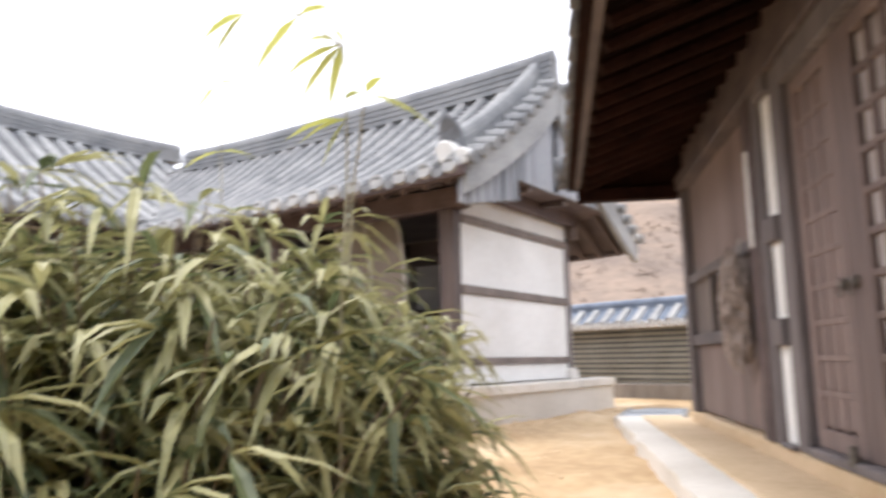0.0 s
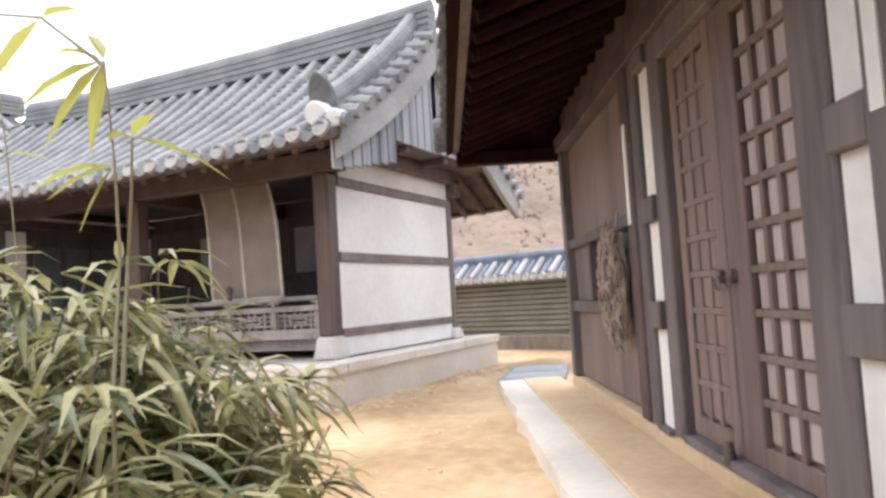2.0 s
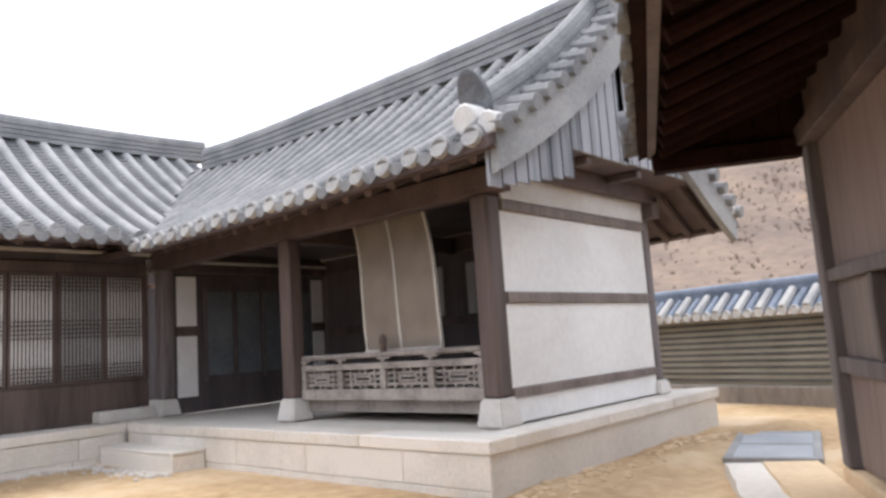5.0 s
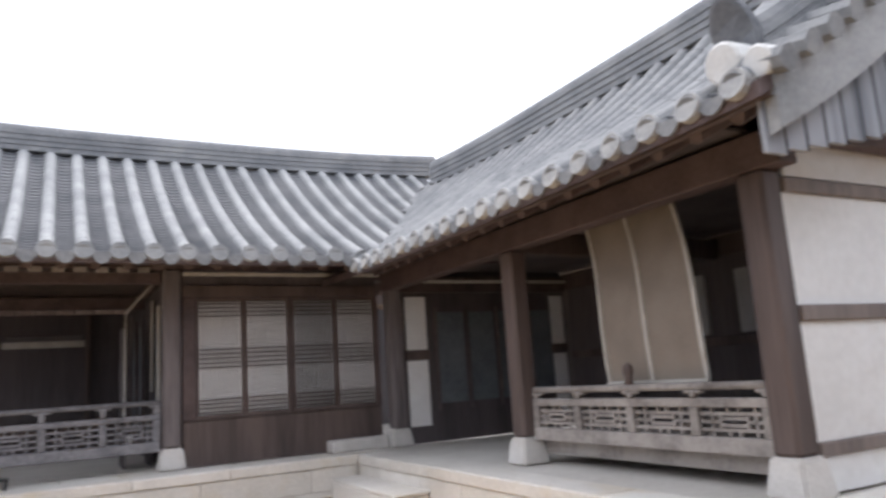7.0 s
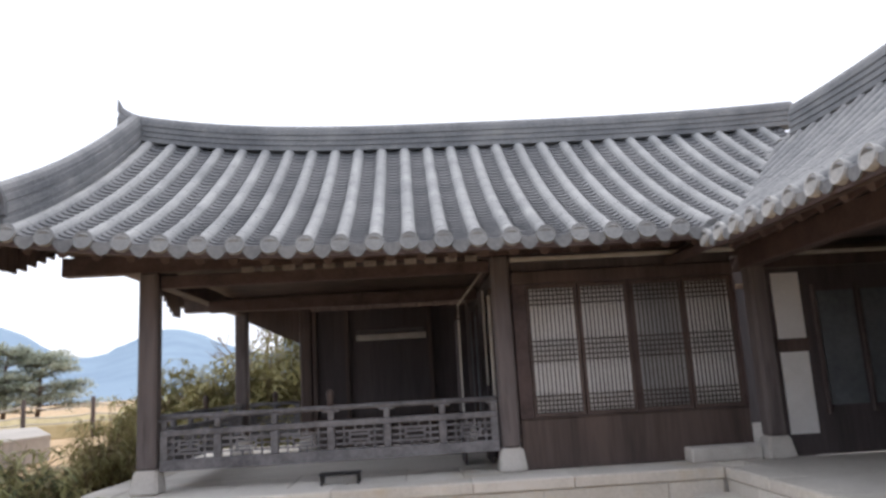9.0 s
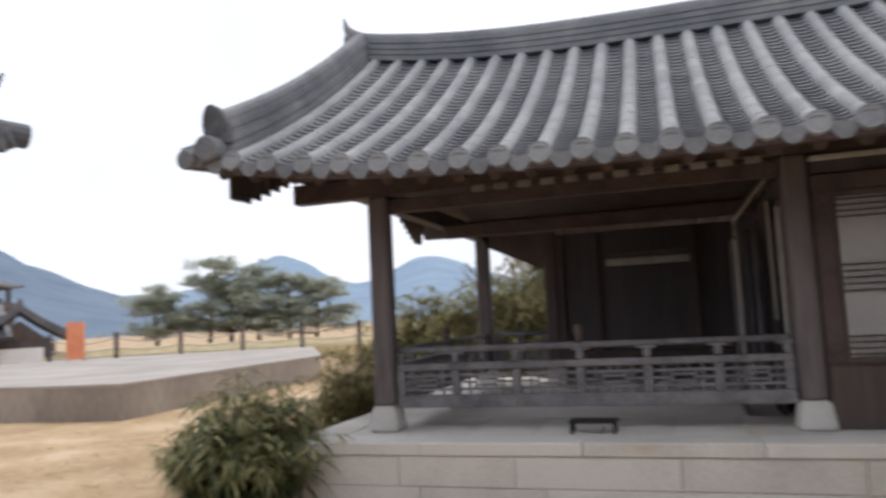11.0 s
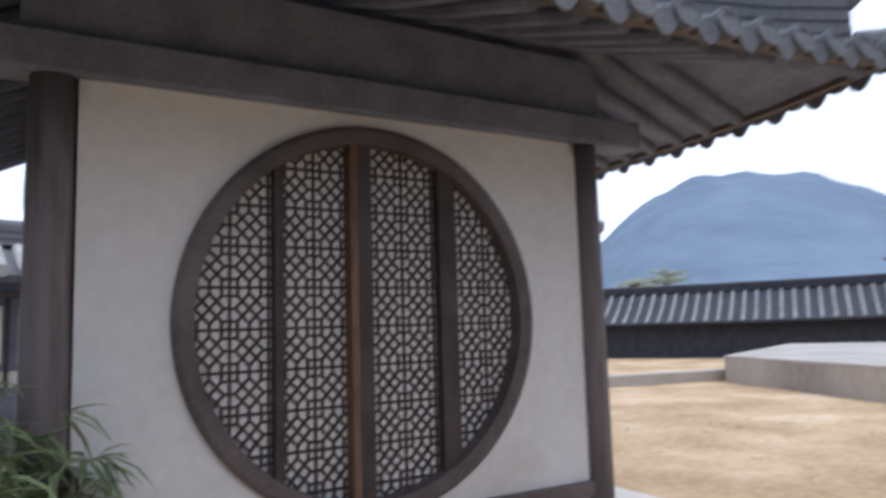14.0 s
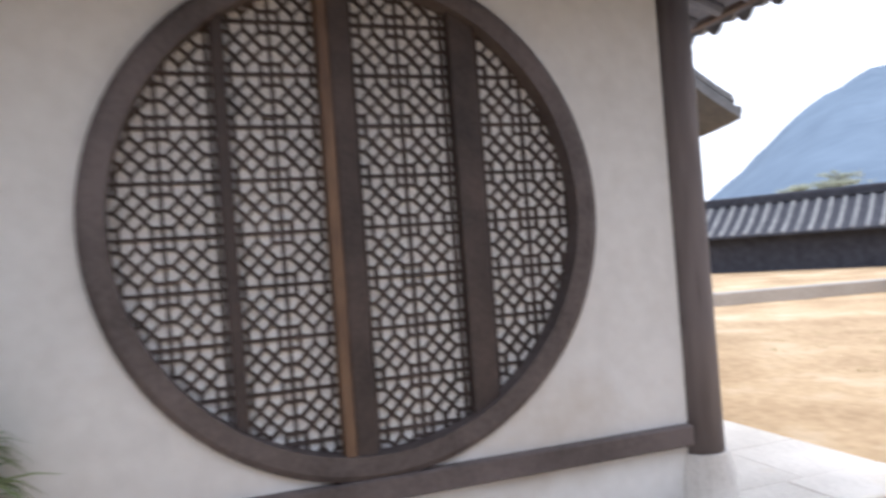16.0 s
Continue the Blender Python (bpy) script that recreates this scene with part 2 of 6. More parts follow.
def bm_box(bm, lo, hi, m=None, bevel=0.0):
    r = bmesh.ops.create_cube(bm, size=1)
    c = [(lo[i] + hi[i]) / 2 for i in range(3)]
    s = [max(1e-4, abs(hi[i] - lo[i])) for i in range(3)]
    for v in r["verts"]:
        v.co = Vector((v.co[i] * s[i] + c[i] for i in range(3)))
        if m is not None:
            v.co = m @ v.co
    if bevel:
        es = list({e for v in r["verts"] for e in v.link_edges})
        bmesh.ops.bevel(bm, geom=es, offset=bevel, segments=1, affect='EDGES')
    return bm


def box(lo, hi, bevel=0.0, m=None):
    bm = bmesh.new()
    return bm_box(bm, lo, hi, m, bevel)


def bm_tube(bm, pts, radii, n=8, cap=True):
    rings = []
    for i, p in enumerate(pts):
        p = Vector(p)
        d = (Vector(pts[min(i + 1, len(pts) - 1)]) - Vector(pts[max(i - 1, 0)])).normalized()
        a = d.cross(Vector((0, 0, 1)) if abs(d.z) < 0.95 else Vector((1, 0, 0))).normalized()
        b = d.cross(a)
        r = radii[i] if isinstance(radii, (list, tuple)) else radii
        rings.append([bm.verts.new(p + a * r * math.cos(k * 2 * math.pi / n) + b * r * math.sin(k * 2 * math.pi / n)) for k in range(n)])
    for r0, r1 in zip(rings, rings[1:]):
        for k in range(n):
            bm.faces.new((r0[k], r0[(k + 1) % n], r1[(k + 1) % n], r1[k]))
    if cap:
        bm.faces.new(rings[0][::-1])
        bm.faces.new(rings[-1])
    return bm


def tube(pts, radii, n=8):
    return bm_tube(bmesh.new(), pts, radii, n)


def data_of(name, bm, material, smooth=False):
    me = bpy.data.meshes.new(name)
    bmesh.ops.recalc_face_normals(bm, faces=bm.faces)
    bm.to_mesh(me)
    bm.free()
    if smooth:
        for p in me.polygons:
            p.use_smooth = True
    me.materials.append(material)
    return me


def part(name, bm, material, parent, label="", smooth=False, world=False, kind=""):
    """One mesh under a thing or a part; its points are in the thing's own frame, or in the world's."""
    if world:
        top = parent
        while top.parent:
            top = top.parent
        bm.transform(top.matrix_basis.inverted())
    ob = new(name, data_of(name, bm, material, smooth))
    ob.parent = parent
    return tagged(ob, label=label, kind=kind)


def piece(name, me, parent, m=None):
    """A further object on a mesh that others share."""
    ob = new(name, me)
    ob.parent = parent
    if m is not None:
        ob.matrix_basis = m
    return ob


def thing(name, m, label, category, group="", kind=""):
    ob = new(name)
    ob.empty_display_size = 0.2
    ob.matrix_basis = m
    return tagged(ob, label, category, group, kind)


def single(name, bm, material, label, category, group="", kind="", smooth=False, m=None):
    ob = new(name, data_of(name, bm, material, smooth))
    if m is not None:
        ob.matrix_basis = m
    return tagged(ob, label, category, group, kind)


def prism(bm, poly, axis, lo, hi):
    """A flat polygon of (a, b) pairs drawn out along an axis (0, 1 or 2)."""
    def co(a, b, c):
        return [(c, a, b), (a, c, b), (a, b, c)][axis]
    v0 = [bm.verts.new(co(a, b, lo)) for a, b in poly]
    v1 = [bm.verts.new(co(a, b, hi)) for a, b in poly]
    n = len(poly)
    bm.faces.new(v0[::-1])
    bm.faces.new(v1)
    for i in range(n):
        bm.faces.new((v0[i], v0[(i + 1) % n], v1[(i + 1) % n], v1[i]))
    return bm


# ---- tiled roofs ----
class Slope:
    """One slope of a tiled roof: a along the eave, p from eave to ridge. hip0, hip1: ends cut at 45 degrees; flare: how far the verge spreads at the eave."""

    def __init__(self, x0, x1, yr, half, side, ze, rise, up=0.25, up1=0.25, hip0=False, hip1=False, flare=0.0):
        self.x0, self.x1, self.yr, self.half, self.side, self.ze, self.rise, self.up, self.up1 = x0, x1, yr, half, side, ze, rise, up, up1
        self.hip0, self.hip1, self.flare = hip0, hip1, flare

    def pend(self, a):
        e = self.half
        if self.hip0:
            e = min(e, a - self.x0)
        if self.hip1:
            e = min(e, self.x1 - a)
        return e

    def z(self, a, p):
        f = p / self.half
        mid = (self.x0 + self.x1) / 2
        w = (a - mid) / ((self.x1 - self.x0) / 2)
        lift = (self.up if w < 0 else self.up1) * abs(w) ** 3
        if (self.hip0 and w < 0) or (self.hip1 and w > 0):
            lift *= max(0.0, 1 - f) ** 2
        return self.ze + self.rise * (0.72 * f + 0.28 * f * f) + lift

    def at(self, a, p, off=0.0):
        f = p / self.half
        sl = self.rise * (0.72 + 0.56 * f) / self.half
        k = 1 / math.sqrt(1 + sl * sl)
        y = self.yr + self.side * (self.half - p)
        x = a - self.flare * max(0.0, 1 - (a - self.x0) / 2.6) * max(0.0, 1 - f)
        return Vector((x, y + self.side * off * sl * k, self.z(a, p) + off * k))


def bm_cover(bm, s, a, p0, r=0.085, step=0.34):
    """A row of half-round cover tiles, each lapping over the one below it."""
    p = p0
    pe = s.pend(a)
    while p < pe - 0.05:
        q = min(p + step, pe)
        rings = []
        for pp, rr, lift in ((p, r * 1.0, 0.002), (q + 0.02, r * 0.985, 0.0)):
            ring = []
            for k in range(7):
                an = math.pi * k / 6
                c = s.at(a, pp, 0.02 + lift + rr * math.sin(an))
                ring.append(bm.verts.new(c + Vector((rr * math.cos(an), 0, 0))))
            rings.append(ring)
        for k in range(6):
            bm.faces.new((rings[0][k], rings[0][k + 1], rings[1][k + 1], rings[1][k]))
        bm.faces.new(rings[0])
        p = q


def cover_tile_mesh(name, material, r=0.085, L=0.345):
    """One half-round cover tile, laid along +y from its lower end."""
    bm = bmesh.new()
    rings = []
    for y, rr, lift in ((0, r * 1.0, 0.002), (L, r * 0.985, 0.0)):
        rings.append([bm.verts.new((rr * math.cos(math.pi * k / 8), y, lift + rr * math.sin(math.pi * k / 8))) for k in range(9)])
    for k in range(8):
        bm.faces.new((rings[0][k], rings[0][k + 1], rings[1][k + 1], rings[1][k]))
    bm.faces.new(rings[0])
    return data_of(name, bm, material)


def bm_pan(bm, s, a, w, p0, step=0.115):
    """A row of shallow pan tiles laid like steps."""
    p = p0
    pe = s.pend(a)
    xs = (-0.5, -0.2, 0.2, 0.5)
    dip = (0.035, 0.0, 0.0, 0.035)
    while p < pe - 0.02:
        q = min(p + step, pe)
        lo = [bm.verts.new(s.at(a + w * x, p, 0.030 + d)) for x, d in zip(xs, dip)]
        hi = [bm.verts.new(s.at(a + w * x, q, 0.008 + d)) for x, d in zip(xs, dip)]
        lip = [bm.verts.new(s.at(a + w * x, p, 0.0 + d)) for x, d in zip(xs, dip)]
        for k in range(3):
            bm.faces.new((lo[k], lo[k + 1], hi[k + 1], hi[k]))
            bm.faces.new((lip[k], lip[k + 1], lo[k + 1], lo[k]))
        p = q


def cap_mesh(name, r, material):
    """Round end tile with a raised rim."""
    bm = bmesh.new()
    n = 14
    prof = ((r * 0.96, 0.06), (r, 0.0), (r * 0.97, -0.014), (r * 0.84, -0.014), (r * 0.80, -0.007), (r * 0.3, -0.010))
    rings = [[bm.verts.new((rr * math.cos(k * 2 * math.pi / n), y, rr * math.sin(k * 2 * math.pi / n))) for k in range(n)] for rr, y in prof]
    for r0, r1 in zip(rings, rings[1:]):
        for k in range(n):
            bm.faces.new((r0[k], r0[(k + 1) % n], r1[(k + 1) % n], r1[k]))
    bm.faces.new(rings[-1])
    bm.faces.new(rings[0][::-1])
    return data_of(name, bm, material)


def drip_mesh(name, w, material, depth=0.13):
    """Curved tongue of the pan tile at the eave."""
    bm = bmesh.new()
    n = 6
    top, bot = [], []
    for y in (0.0, 0.02):
        t, b = [], []
        for k in range(n + 1):
            x = (k / n - 0.5) * w
            f = 1 - (2 * k / n - 1) ** 2
            t.append(bm.verts.new((x, y, 0.045 - 0.04 * f)))
            b.append(bm.verts.new((x, y - 0.01, 0.03 - depth * f)))
        top.append(t)
        bot.append(b)
    for k in range(n):
        for i in (0, 1):
            bm.faces.new((top[i][k], top[i][k + 1], bot[i][k + 1], bot[i][k]))
        bm.faces.new((bot[0][k], bot[0][k + 1], bot[1][k + 1], bot[1][k]))
        bm.faces.new((top[0][k], top[0][k + 1], top[1][k + 1], top[1][k]))
    return data_of(name, bm, material)


def sheath(slopes, thick=0.10):
    """The boarded body of the roof under the tiles, with its thickness."""
    bm = bmesh.new()
    nx, npp = 16, 8
    for s in slopes:
        g = {}
        for j in range(npp + 1):
            p = s.half * j / npp
            a0, a1 = s.x0 + (p if s.hip0 else 0), s.x1 - (p if s.hip1 else 0)
            for i in range(nx + 1):
                a = a0 + (a1 - a0) * i / nx
                g[i, j, 0] = bm.verts.new(s.at(a, p, 0.0))
                g[i, j, 1] = bm.verts.new(s.at(a, p, 0.0) - Vector((0, 0, thick)))
        for i in range(nx):
            for j in range(npp):
                for k in (0, 1):
                    bm.faces.new((g[i, j, k], g[i + 1, j, k], g[i + 1, j + 1, k], g[i, j + 1, k]))
            bm.faces.new((g[i, 0, 0], g[i + 1, 0, 0], g[i + 1, 0, 1], g[i, 0, 1]))
        for j in range(npp):
            for i in (0, nx):
                bm.faces.new((g[i, j, 0], g[i, j + 1, 0], g[i, j + 1, 1], g[i, j, 1]))
    return bm


def ridge_courses(roof, name, line, w, h, material, layers=4, label=""):
    """A ridge of stacked flat tile courses with a round course on top, along a line of points."""
    for l in range(layers):
        z0, z1 = h * l / layers, h * (l + 0.97) / layers
        wl, wh = w * (1.0 - 0.05 * l), w * (0.86 - 0.05 * l)
        bm = bmesh.new()
        rings = []
        for i, p in enumerate(line):
            d = (line[min(i + 1, len(line) - 1)] - line[max(i - 1, 0)])
            side = Vector((-d.y, d.x, 0)).normalized() / 2
            zc = z0 + (z1 - z0) * 0.62
            rings.append([bm.verts.new(p + side * ww + Vector((0, 0, z))) for ww, z in ((-wl, z0 + 0.004), (wl, z0 + 0.004), (wl, zc), (wh, zc + 0.002), (wh, z1), (-wh, z1), (-wh, zc + 0.002), (-wl, zc))])
        for r0, r1 in zip(rings, rings[1:]):
            for k in range(8):
                bm.faces.new((r0[k], r0[(k + 1) % 8], r1[(k + 1) % 8], r1[k]))
        bm.faces.new(rings[0][::-1])
        bm.faces.new(rings[-1])
        part(name, bm, material, roof, label)
    part(name, tube([p + Vector((0, 0, h * 1.0)) for p in line], w * 0.33, 10), material, roof, label)


def ear_tile(r=0.17):
    """Upright tongue-shaped end tile of a ridge, curved, with a rim."""
    bm = bmesh.new()
    n = 12
    rings = []
    for y, sc in ((-0.035, 0.86), (-0.035, 1.0), (0.04, 1.0), (0.06, 0.9)):
        ring = []
        for k in range(n):
            an = math.pi * (k / (n - 1))
            ring.append(bm.verts.new((r * sc * math.cos(an), y - 0.10 * math.sin(an), r * 1.75 * sc * math.sin(an) + 0.02)))
        ring.append(bm.verts.new((-r * sc, y, -0.10)))
        ring.append(bm.verts.new((r * sc, y, -0.10)))
        rings.append(ring)
    m = len(rings[0])
    for r0, r1 in zip(rings, rings[1:]):
        for k in range(m):
            bm.faces.new((r0[k], r0[(k + 1) % m], r1[(k + 1) % m], r1[k]))
    bm.faces.new(rings[0][::-1])
    bm.faces.new(rings[-1])
    return bm


def tiled_roof(house, name, slopes, tile, cap, spacing=0.37, start=None, single_tiles=(), ridge_h=0.42, ridge_x=None, verge0=(), horn0=True,
               cap_r=0.108, ear=M_TILE, endcap=None, under=M_RED, place=None, ridge=True, rl=1.9, vstart=0.12, cover=None, pan=None, drip=0.13, rdrop=0.175, thick=0.10, vh=0.30, ear_r=0.19):
    """Roof part with cover tiles, pan tiles, end tiles, rafters, ridge and verges."""
    roof = part(name, sheath(slopes, thick), under, house, "boarded roof under grey clay tiles")
    if place is not None:
        roof.matrix_basis = place
    endcap = endcap or cap
    capm = cap_mesh("eave_tile", cap_r, cap)
    dripm = drip_mesh("drip_tile", spacing * 0.78, tile, drip)
    cover, pan = cover or tile, pan or tile
    coverm = cover_tile_mesh("cover_tile", cover)
    for s in slopes:
        turn = Matrix.Rotation(0 if s.side < 0 else math.pi, 4, 'Z')
        n = int((s.x1 - s.x0 - 0.2) / spacing)
        covers, pans = bmesh.new(), bmesh.new()
        for i in range(n + 1):
            a = s.x0 + 0.15 + i * spacing
            p0 = start(s, a) if start else 0.0
            p1 = start(s, a + spacing / 2) if start else 0.0
            if p0 > s.half - 0.4:
                continue
            if s in single_tiles:
                p = p0
                while p < s.pend(a) - 0.1:
                    q0, q1 = s.at(a, p, 0.02), s.at(a, p + 0.33, 0.02)
                    d = (q1 - q0).normalized()
                    u = Vector((1, 0, 0))
                    if s.side > 0:
                        u = -u
                    u = (u - d * u.dot(d)).normalized()
                    w = u.cross(d)
                    m = Matrix((u, d, w)).transposed().to_4x4()
                    m = m @ Matrix.Diagonal((1, (q1 - q0).length / 0.335, 1, 1))
                    m.translation = q0
                    piece("cover_tile", coverm, roof, m)
                    p += 0.33
            else:
                bm_cover(covers, s, a, p0)
            bm_pan(pans, s, a + spacing / 2, spacing * 0.72, p1)
            if p0 == 0:
                piece("eave_tile", capm, roof, Matrix.Translation(s.at(a, -0.01, 0.045)) @ turn @ Matrix.Rotation(radians(-12), 4, 'X'))
                if p1 == 0 and i < n:
                    piece("drip_tile", dripm, roof, Matrix.Translation(s.at(a + spacing / 2, -0.01, 0.02)) @ turn)
        if s in single_tiles:
            covers.free()
        else:
            part("cover_tile_field", covers, cover, roof, kind="stuff")
        part("pan_tile_field", pans, pan, roof, kind="stuff")
        bm = tube([(0, 0, 0), (0, rl * 0.5, 0.5 * rl * s.rise * 0.72 / s.half), (0, rl, rl * s.rise * 0.80 / s.half)], [0.055, 0.06, 0.06], 8)
        rm = data_of("rafter", bm, under)
        a = s.x0 + 0.3
        while a < s.x1 - 0.2:
            if (not start or start(s, a) < 0.3) and s.pend(a) > 1.0:
                e = s.at(a, 0.16, 0) - Vector((0, 0, rdrop))
                piece("rafter", rm, roof, Matrix.Translation(e) @ turn)
            a += 0.34
        bm = bmesh.new()
        m = 24
        last = None
        for i in range(m + 1):
            a = s.x0 + (s.x1 - s.x0) * i / m
            if start and start(s, a) > 0.2:
                break
            c = s.at(a, 0.07, -thick)
            ring = [bm.verts.new(c + Vector((0, dy, dz))) for dy, dz in ((-0.03, -0.03), (0.03, -0.03), (0.03, 0.06), (-0.03, 0.06))]
            if last:
                for k in range(4):
                    bm.faces.new((last[k], last[(k + 1) % 4], ring[(k + 1) % 4], ring[k]))
            last = ring
        part("eave_board", bm, M_WOOD, roof)
    s0 = slopes[0]
    if ridge:
        rx0, rx1 = ridge_x or (s0.x0 + 0.02, s0.x1)
        n = 18
        line = [s0.at(rx0 + (rx1 - rx0) * i / n, s0.half, 0.0) for i in range(n + 1)]
        ridge_courses(roof, "ridge_course", line, 0.30, ridge_h, tile, label="stacked grey tile ridge")
        if horn0:
            top = line[0] + Vector((0.05, 0, ridge_h))
            part("ridge_horn", tube([top + V(0.25, 0, -0.08), top + V(0.05, 0, 0.03), top + V(-0.05, 0, 0.16), top + V(-0.09, 0, 0.33)], [0.11, 0.10, 0.055, 0.012], 8), tile, roof)
    for s in verge0:
        vl = [s.at(s.x0 + 0.30, vstart + (s.half - vstart - 0.08) * i / 10, 0.02) for i in range(11)]
        ridge_courses(roof, "verge_course", vl, 0.25, vh, tile, 3)
        bm = ear_tile(ear_r)
        bm.transform(Matrix.Translation(vl[0] + Vector((0, s.side * 0.02, 0.24))) @ Matrix.Rotation(0 if s.side < 0 else math.pi, 4, 'Z'))
        part("ear_tile", bm, ear, roof, "upright tongue-shaped ridge end tile")
        for dx, dz, r in ((-0.02, 0.08, 0.135), (-0.26, -0.01, 0.105)):
            part("end_tile", tube([vl[0] + V(dx, s.side * 0.02, dz), vl[0] + V(dx, s.side * 0.22, dz - 0.02), vl[0] + V(dx, s.side * 0.235, dz - 0.022)], [r * 0.95, r, r * 0.85], 14), endcap, roof, "pale limed end tile")
        p = 0.15
        while p < s.half - 0.1:
            e = s.at(s.x0, p, 0.03)
            part("verge_tile", tube([e + V(0.22, 0, 0.06), e + V(-0.12, 0, 0.0)], [0.075, 0.085], 8), tile, roof)
            p += 0.25
    return roof


def wind_boards(house, s_list, x_, low, width=0.2, material=M_BOARD, joint=None):
    """Upright boards closing the gable under the verge, down to a level."""
    for s in s_list:
        p = 0.10
        k = 0
        while p < s.half - 0.02:
            top = s.z(s.x0, p + width / 2) - 0.10
            y0 = s.yr + s.side * (s.half - p)
            y1 = s.yr + s.side * (s.half - p - width + 0.012)
            bot = low(s, p)
            if top - bot > 0.04:
                x = x_ - s.flare * (1 - p / s.half)
                part("wind_board", box((x - 0.015, min(y0, y1), bot), (x + 0.015, max(y0, y1), top), 0.004), material, house)
                part("cover_strip", box((x - (0.018 if joint else 0.03), y1 - (0.002 if joint else 0.02), bot), (x - 0.012, y1 + (0.014 if joint else 0.02), top)), joint or material, house)
            p += width
            k += 1


# ---- ground ----
def ground_z(x, y):
    f = min(1.0, max(0.0, (8.5 - x) / 5.5))
    f = f * f * (3 - 2 * f)
    near = max(0.0, 1 - max(0.0, math.hypot(x - 6, y - 6) - 25) / 20)
    bumps = 0.025 * noise.noise(Vector((x * 0.9, y * 0.9, 0))) + 0.012 * noise.noise(Vector((x * 3.1, y * 3.1, 4)))
    if 0 < x < 16 and 0 < y < 14:
        bumps += 0.006 * noise.noise(Vector((x * 9, y * 9, 7)))
        # wheel ruts across the court, and the earth heaped beside the podium
        for off in (-0.55, 0.55):
            d = (x - 7.6 - 0.12 * (y - 7)) - off + 0.15 * math.sin(y * 0.7)
            bumps += (-0.022 * math.exp(-(d / 0.13) ** 2) + 0.012 * math.exp(-((abs(d) - 0.24) / 0.09) ** 2)) * min(1.0, max(0.0, (12 - y) / 2))
        if x > 9:
            bumps += 0.085 * math.exp(-((y - 5.3) / 0.30) ** 2) * min(1.0, (x - 9)) * (0.6 + 1.1 * noise.noise(Vector((x * 1.5, y * 2, 2))))
        lane = min(1.0, max(0.0, (6.8 - y) / 1.2)) * min(1.0, max(0.0, (x - 5) / 2))
        bumps += lane * (0.030 * noise.noise(Vector((x * 1.6, y * 2.4, 11))) + 0.014 * noise.noise(Vector((x * 4.5, y * 5.5, 13))))
    return -0.13 * f + bumps * near


def build_ground():
    bm = bmesh.new()
    xs = [-3000, -900, -300, -120, -70, -45] + [-32 + i * 0.5 for i in range(64)] + [i * 0.125 for i in range(129)] + [16.5 + i * 0.5 for i in range(20)] + [28, 34, 45, 70, 120, 300, 900, 3000]
    ys = [-3000, -900, -300, -100, -50, -25, -14, -9] + [-6 + i * 0.5 for i in range(13)] + [0.125 * i for i in range(4, 109)] + [14 + i * 0.5 for i in range(46)] + [40, 48, 60, 90, 140, 300, 900, 3000]
    g = [[bm.verts.new((x, y, ground_z(x, y))) for y in ys] for x in xs]
    for i in range(len(xs) - 1):
        for j in range(len(ys) - 1):
            bm.faces.new((g[i][j], g[i + 1][j], g[i + 1][j + 1], g[i][j + 1]))
    single("ground", bm, M_SAND, "bare sandy ochre earth of the courtyard", "ground", kind="structure", smooth=True)


build_ground()


# ---- stone podium of the two joined wings ----
def podium_run(parent, start, end, z0, z1, courses, length, outward, material=M_STONE, seed=1):
    """Facing slabs along a straight front, each slab a piece of its own."""
    rg = random.Random(seed)
    s, e = Vector(start), Vector(end)
    d = (e - s).normalized()
    total = (e - s).length
    n = Vector(outward)
    h = (z1 - z0) / courses
    for c in range(courses):
        x = -rg.random() * length * 0.5 if c % 2 else 0.0
        while x < total - 0.02:
            w = length * rg.uniform(0.85, 1.2)
            a, b = max(0.0, x), min(total, x + w)
            if total - b < 0.3:
                b = total
            if b - a > 0.05:
                p, q = s + d * (a + 0.003), s + d * (b - 0.003)
                prd = 0.03 + rg.uniform(-0.003, 0.004)
                lo = [min(p[i], q[i], (p + n * prd)[i], (q + n * prd)[i]) for i in range(2)]
                hi = [max(p[i], q[i], (p + n * prd)[i], (q + n * prd)[i]) for i in range(2)]
                part("slab", box((lo[0], lo[1], z0 + c * h + 0.003), (hi[0], hi[1], z0 + (c + 1) * h - 0.003), 0.006), material, parent)
            x = b if b == total else x + w


pod = thing("stone_podium", pose(10, 12.5, 0), "low podium faced with pale stone slabs under the wings", "podium", kind="structure")


def podpart(name, bm, material, label=""):
    bm.transform(pod.matrix_basis.inverted())
    return part(name, bm, material, pod, label)


PT = 0.49
podpart("core", box((2.70, 12.60, -0.3), (16.0, 19.6, PT - 0.09)), M_CEMENT)
podpart("core", box((10.06, 6.05, -0.3), (14.90, 12.595, PT - 0.09)), M_CEMENT)
pod_m = pod.matrix_basis.inverted()
for seed, (a, b, out, cs, ln, mt) in enumerate((
        ((2.62, 12.575, 0), (9.97, 12.575, 0), (0, -1, 0), 2, 1.25, M_STONE),
        ((10.035, 8.9, 0), (10.035, 12.54, 0), (-1, 0, 0), 2, 1.1, M_STONE),
        ((10.035, 5.99, 0), (10.035, 8.9, 0), (-1, 0, 0), 2, 1.5, M_STONE),
        ((2.675, 12.57, 0), (2.675, 19.5, 0), (-1, 0, 0), 2, 1.25, M_STONE))):
    podium_run(pod, pod_m @ Vector(a), pod_m @ Vector(b), -0.22, PT - 0.13, cs, ln, out, mt, seed)
podpart("south_face", box((10.01, 6.01, -0.2), (14.93, 6.06, PT - 0.12), 0.01), M_CEMENT, "smooth sand-coloured rendered face")
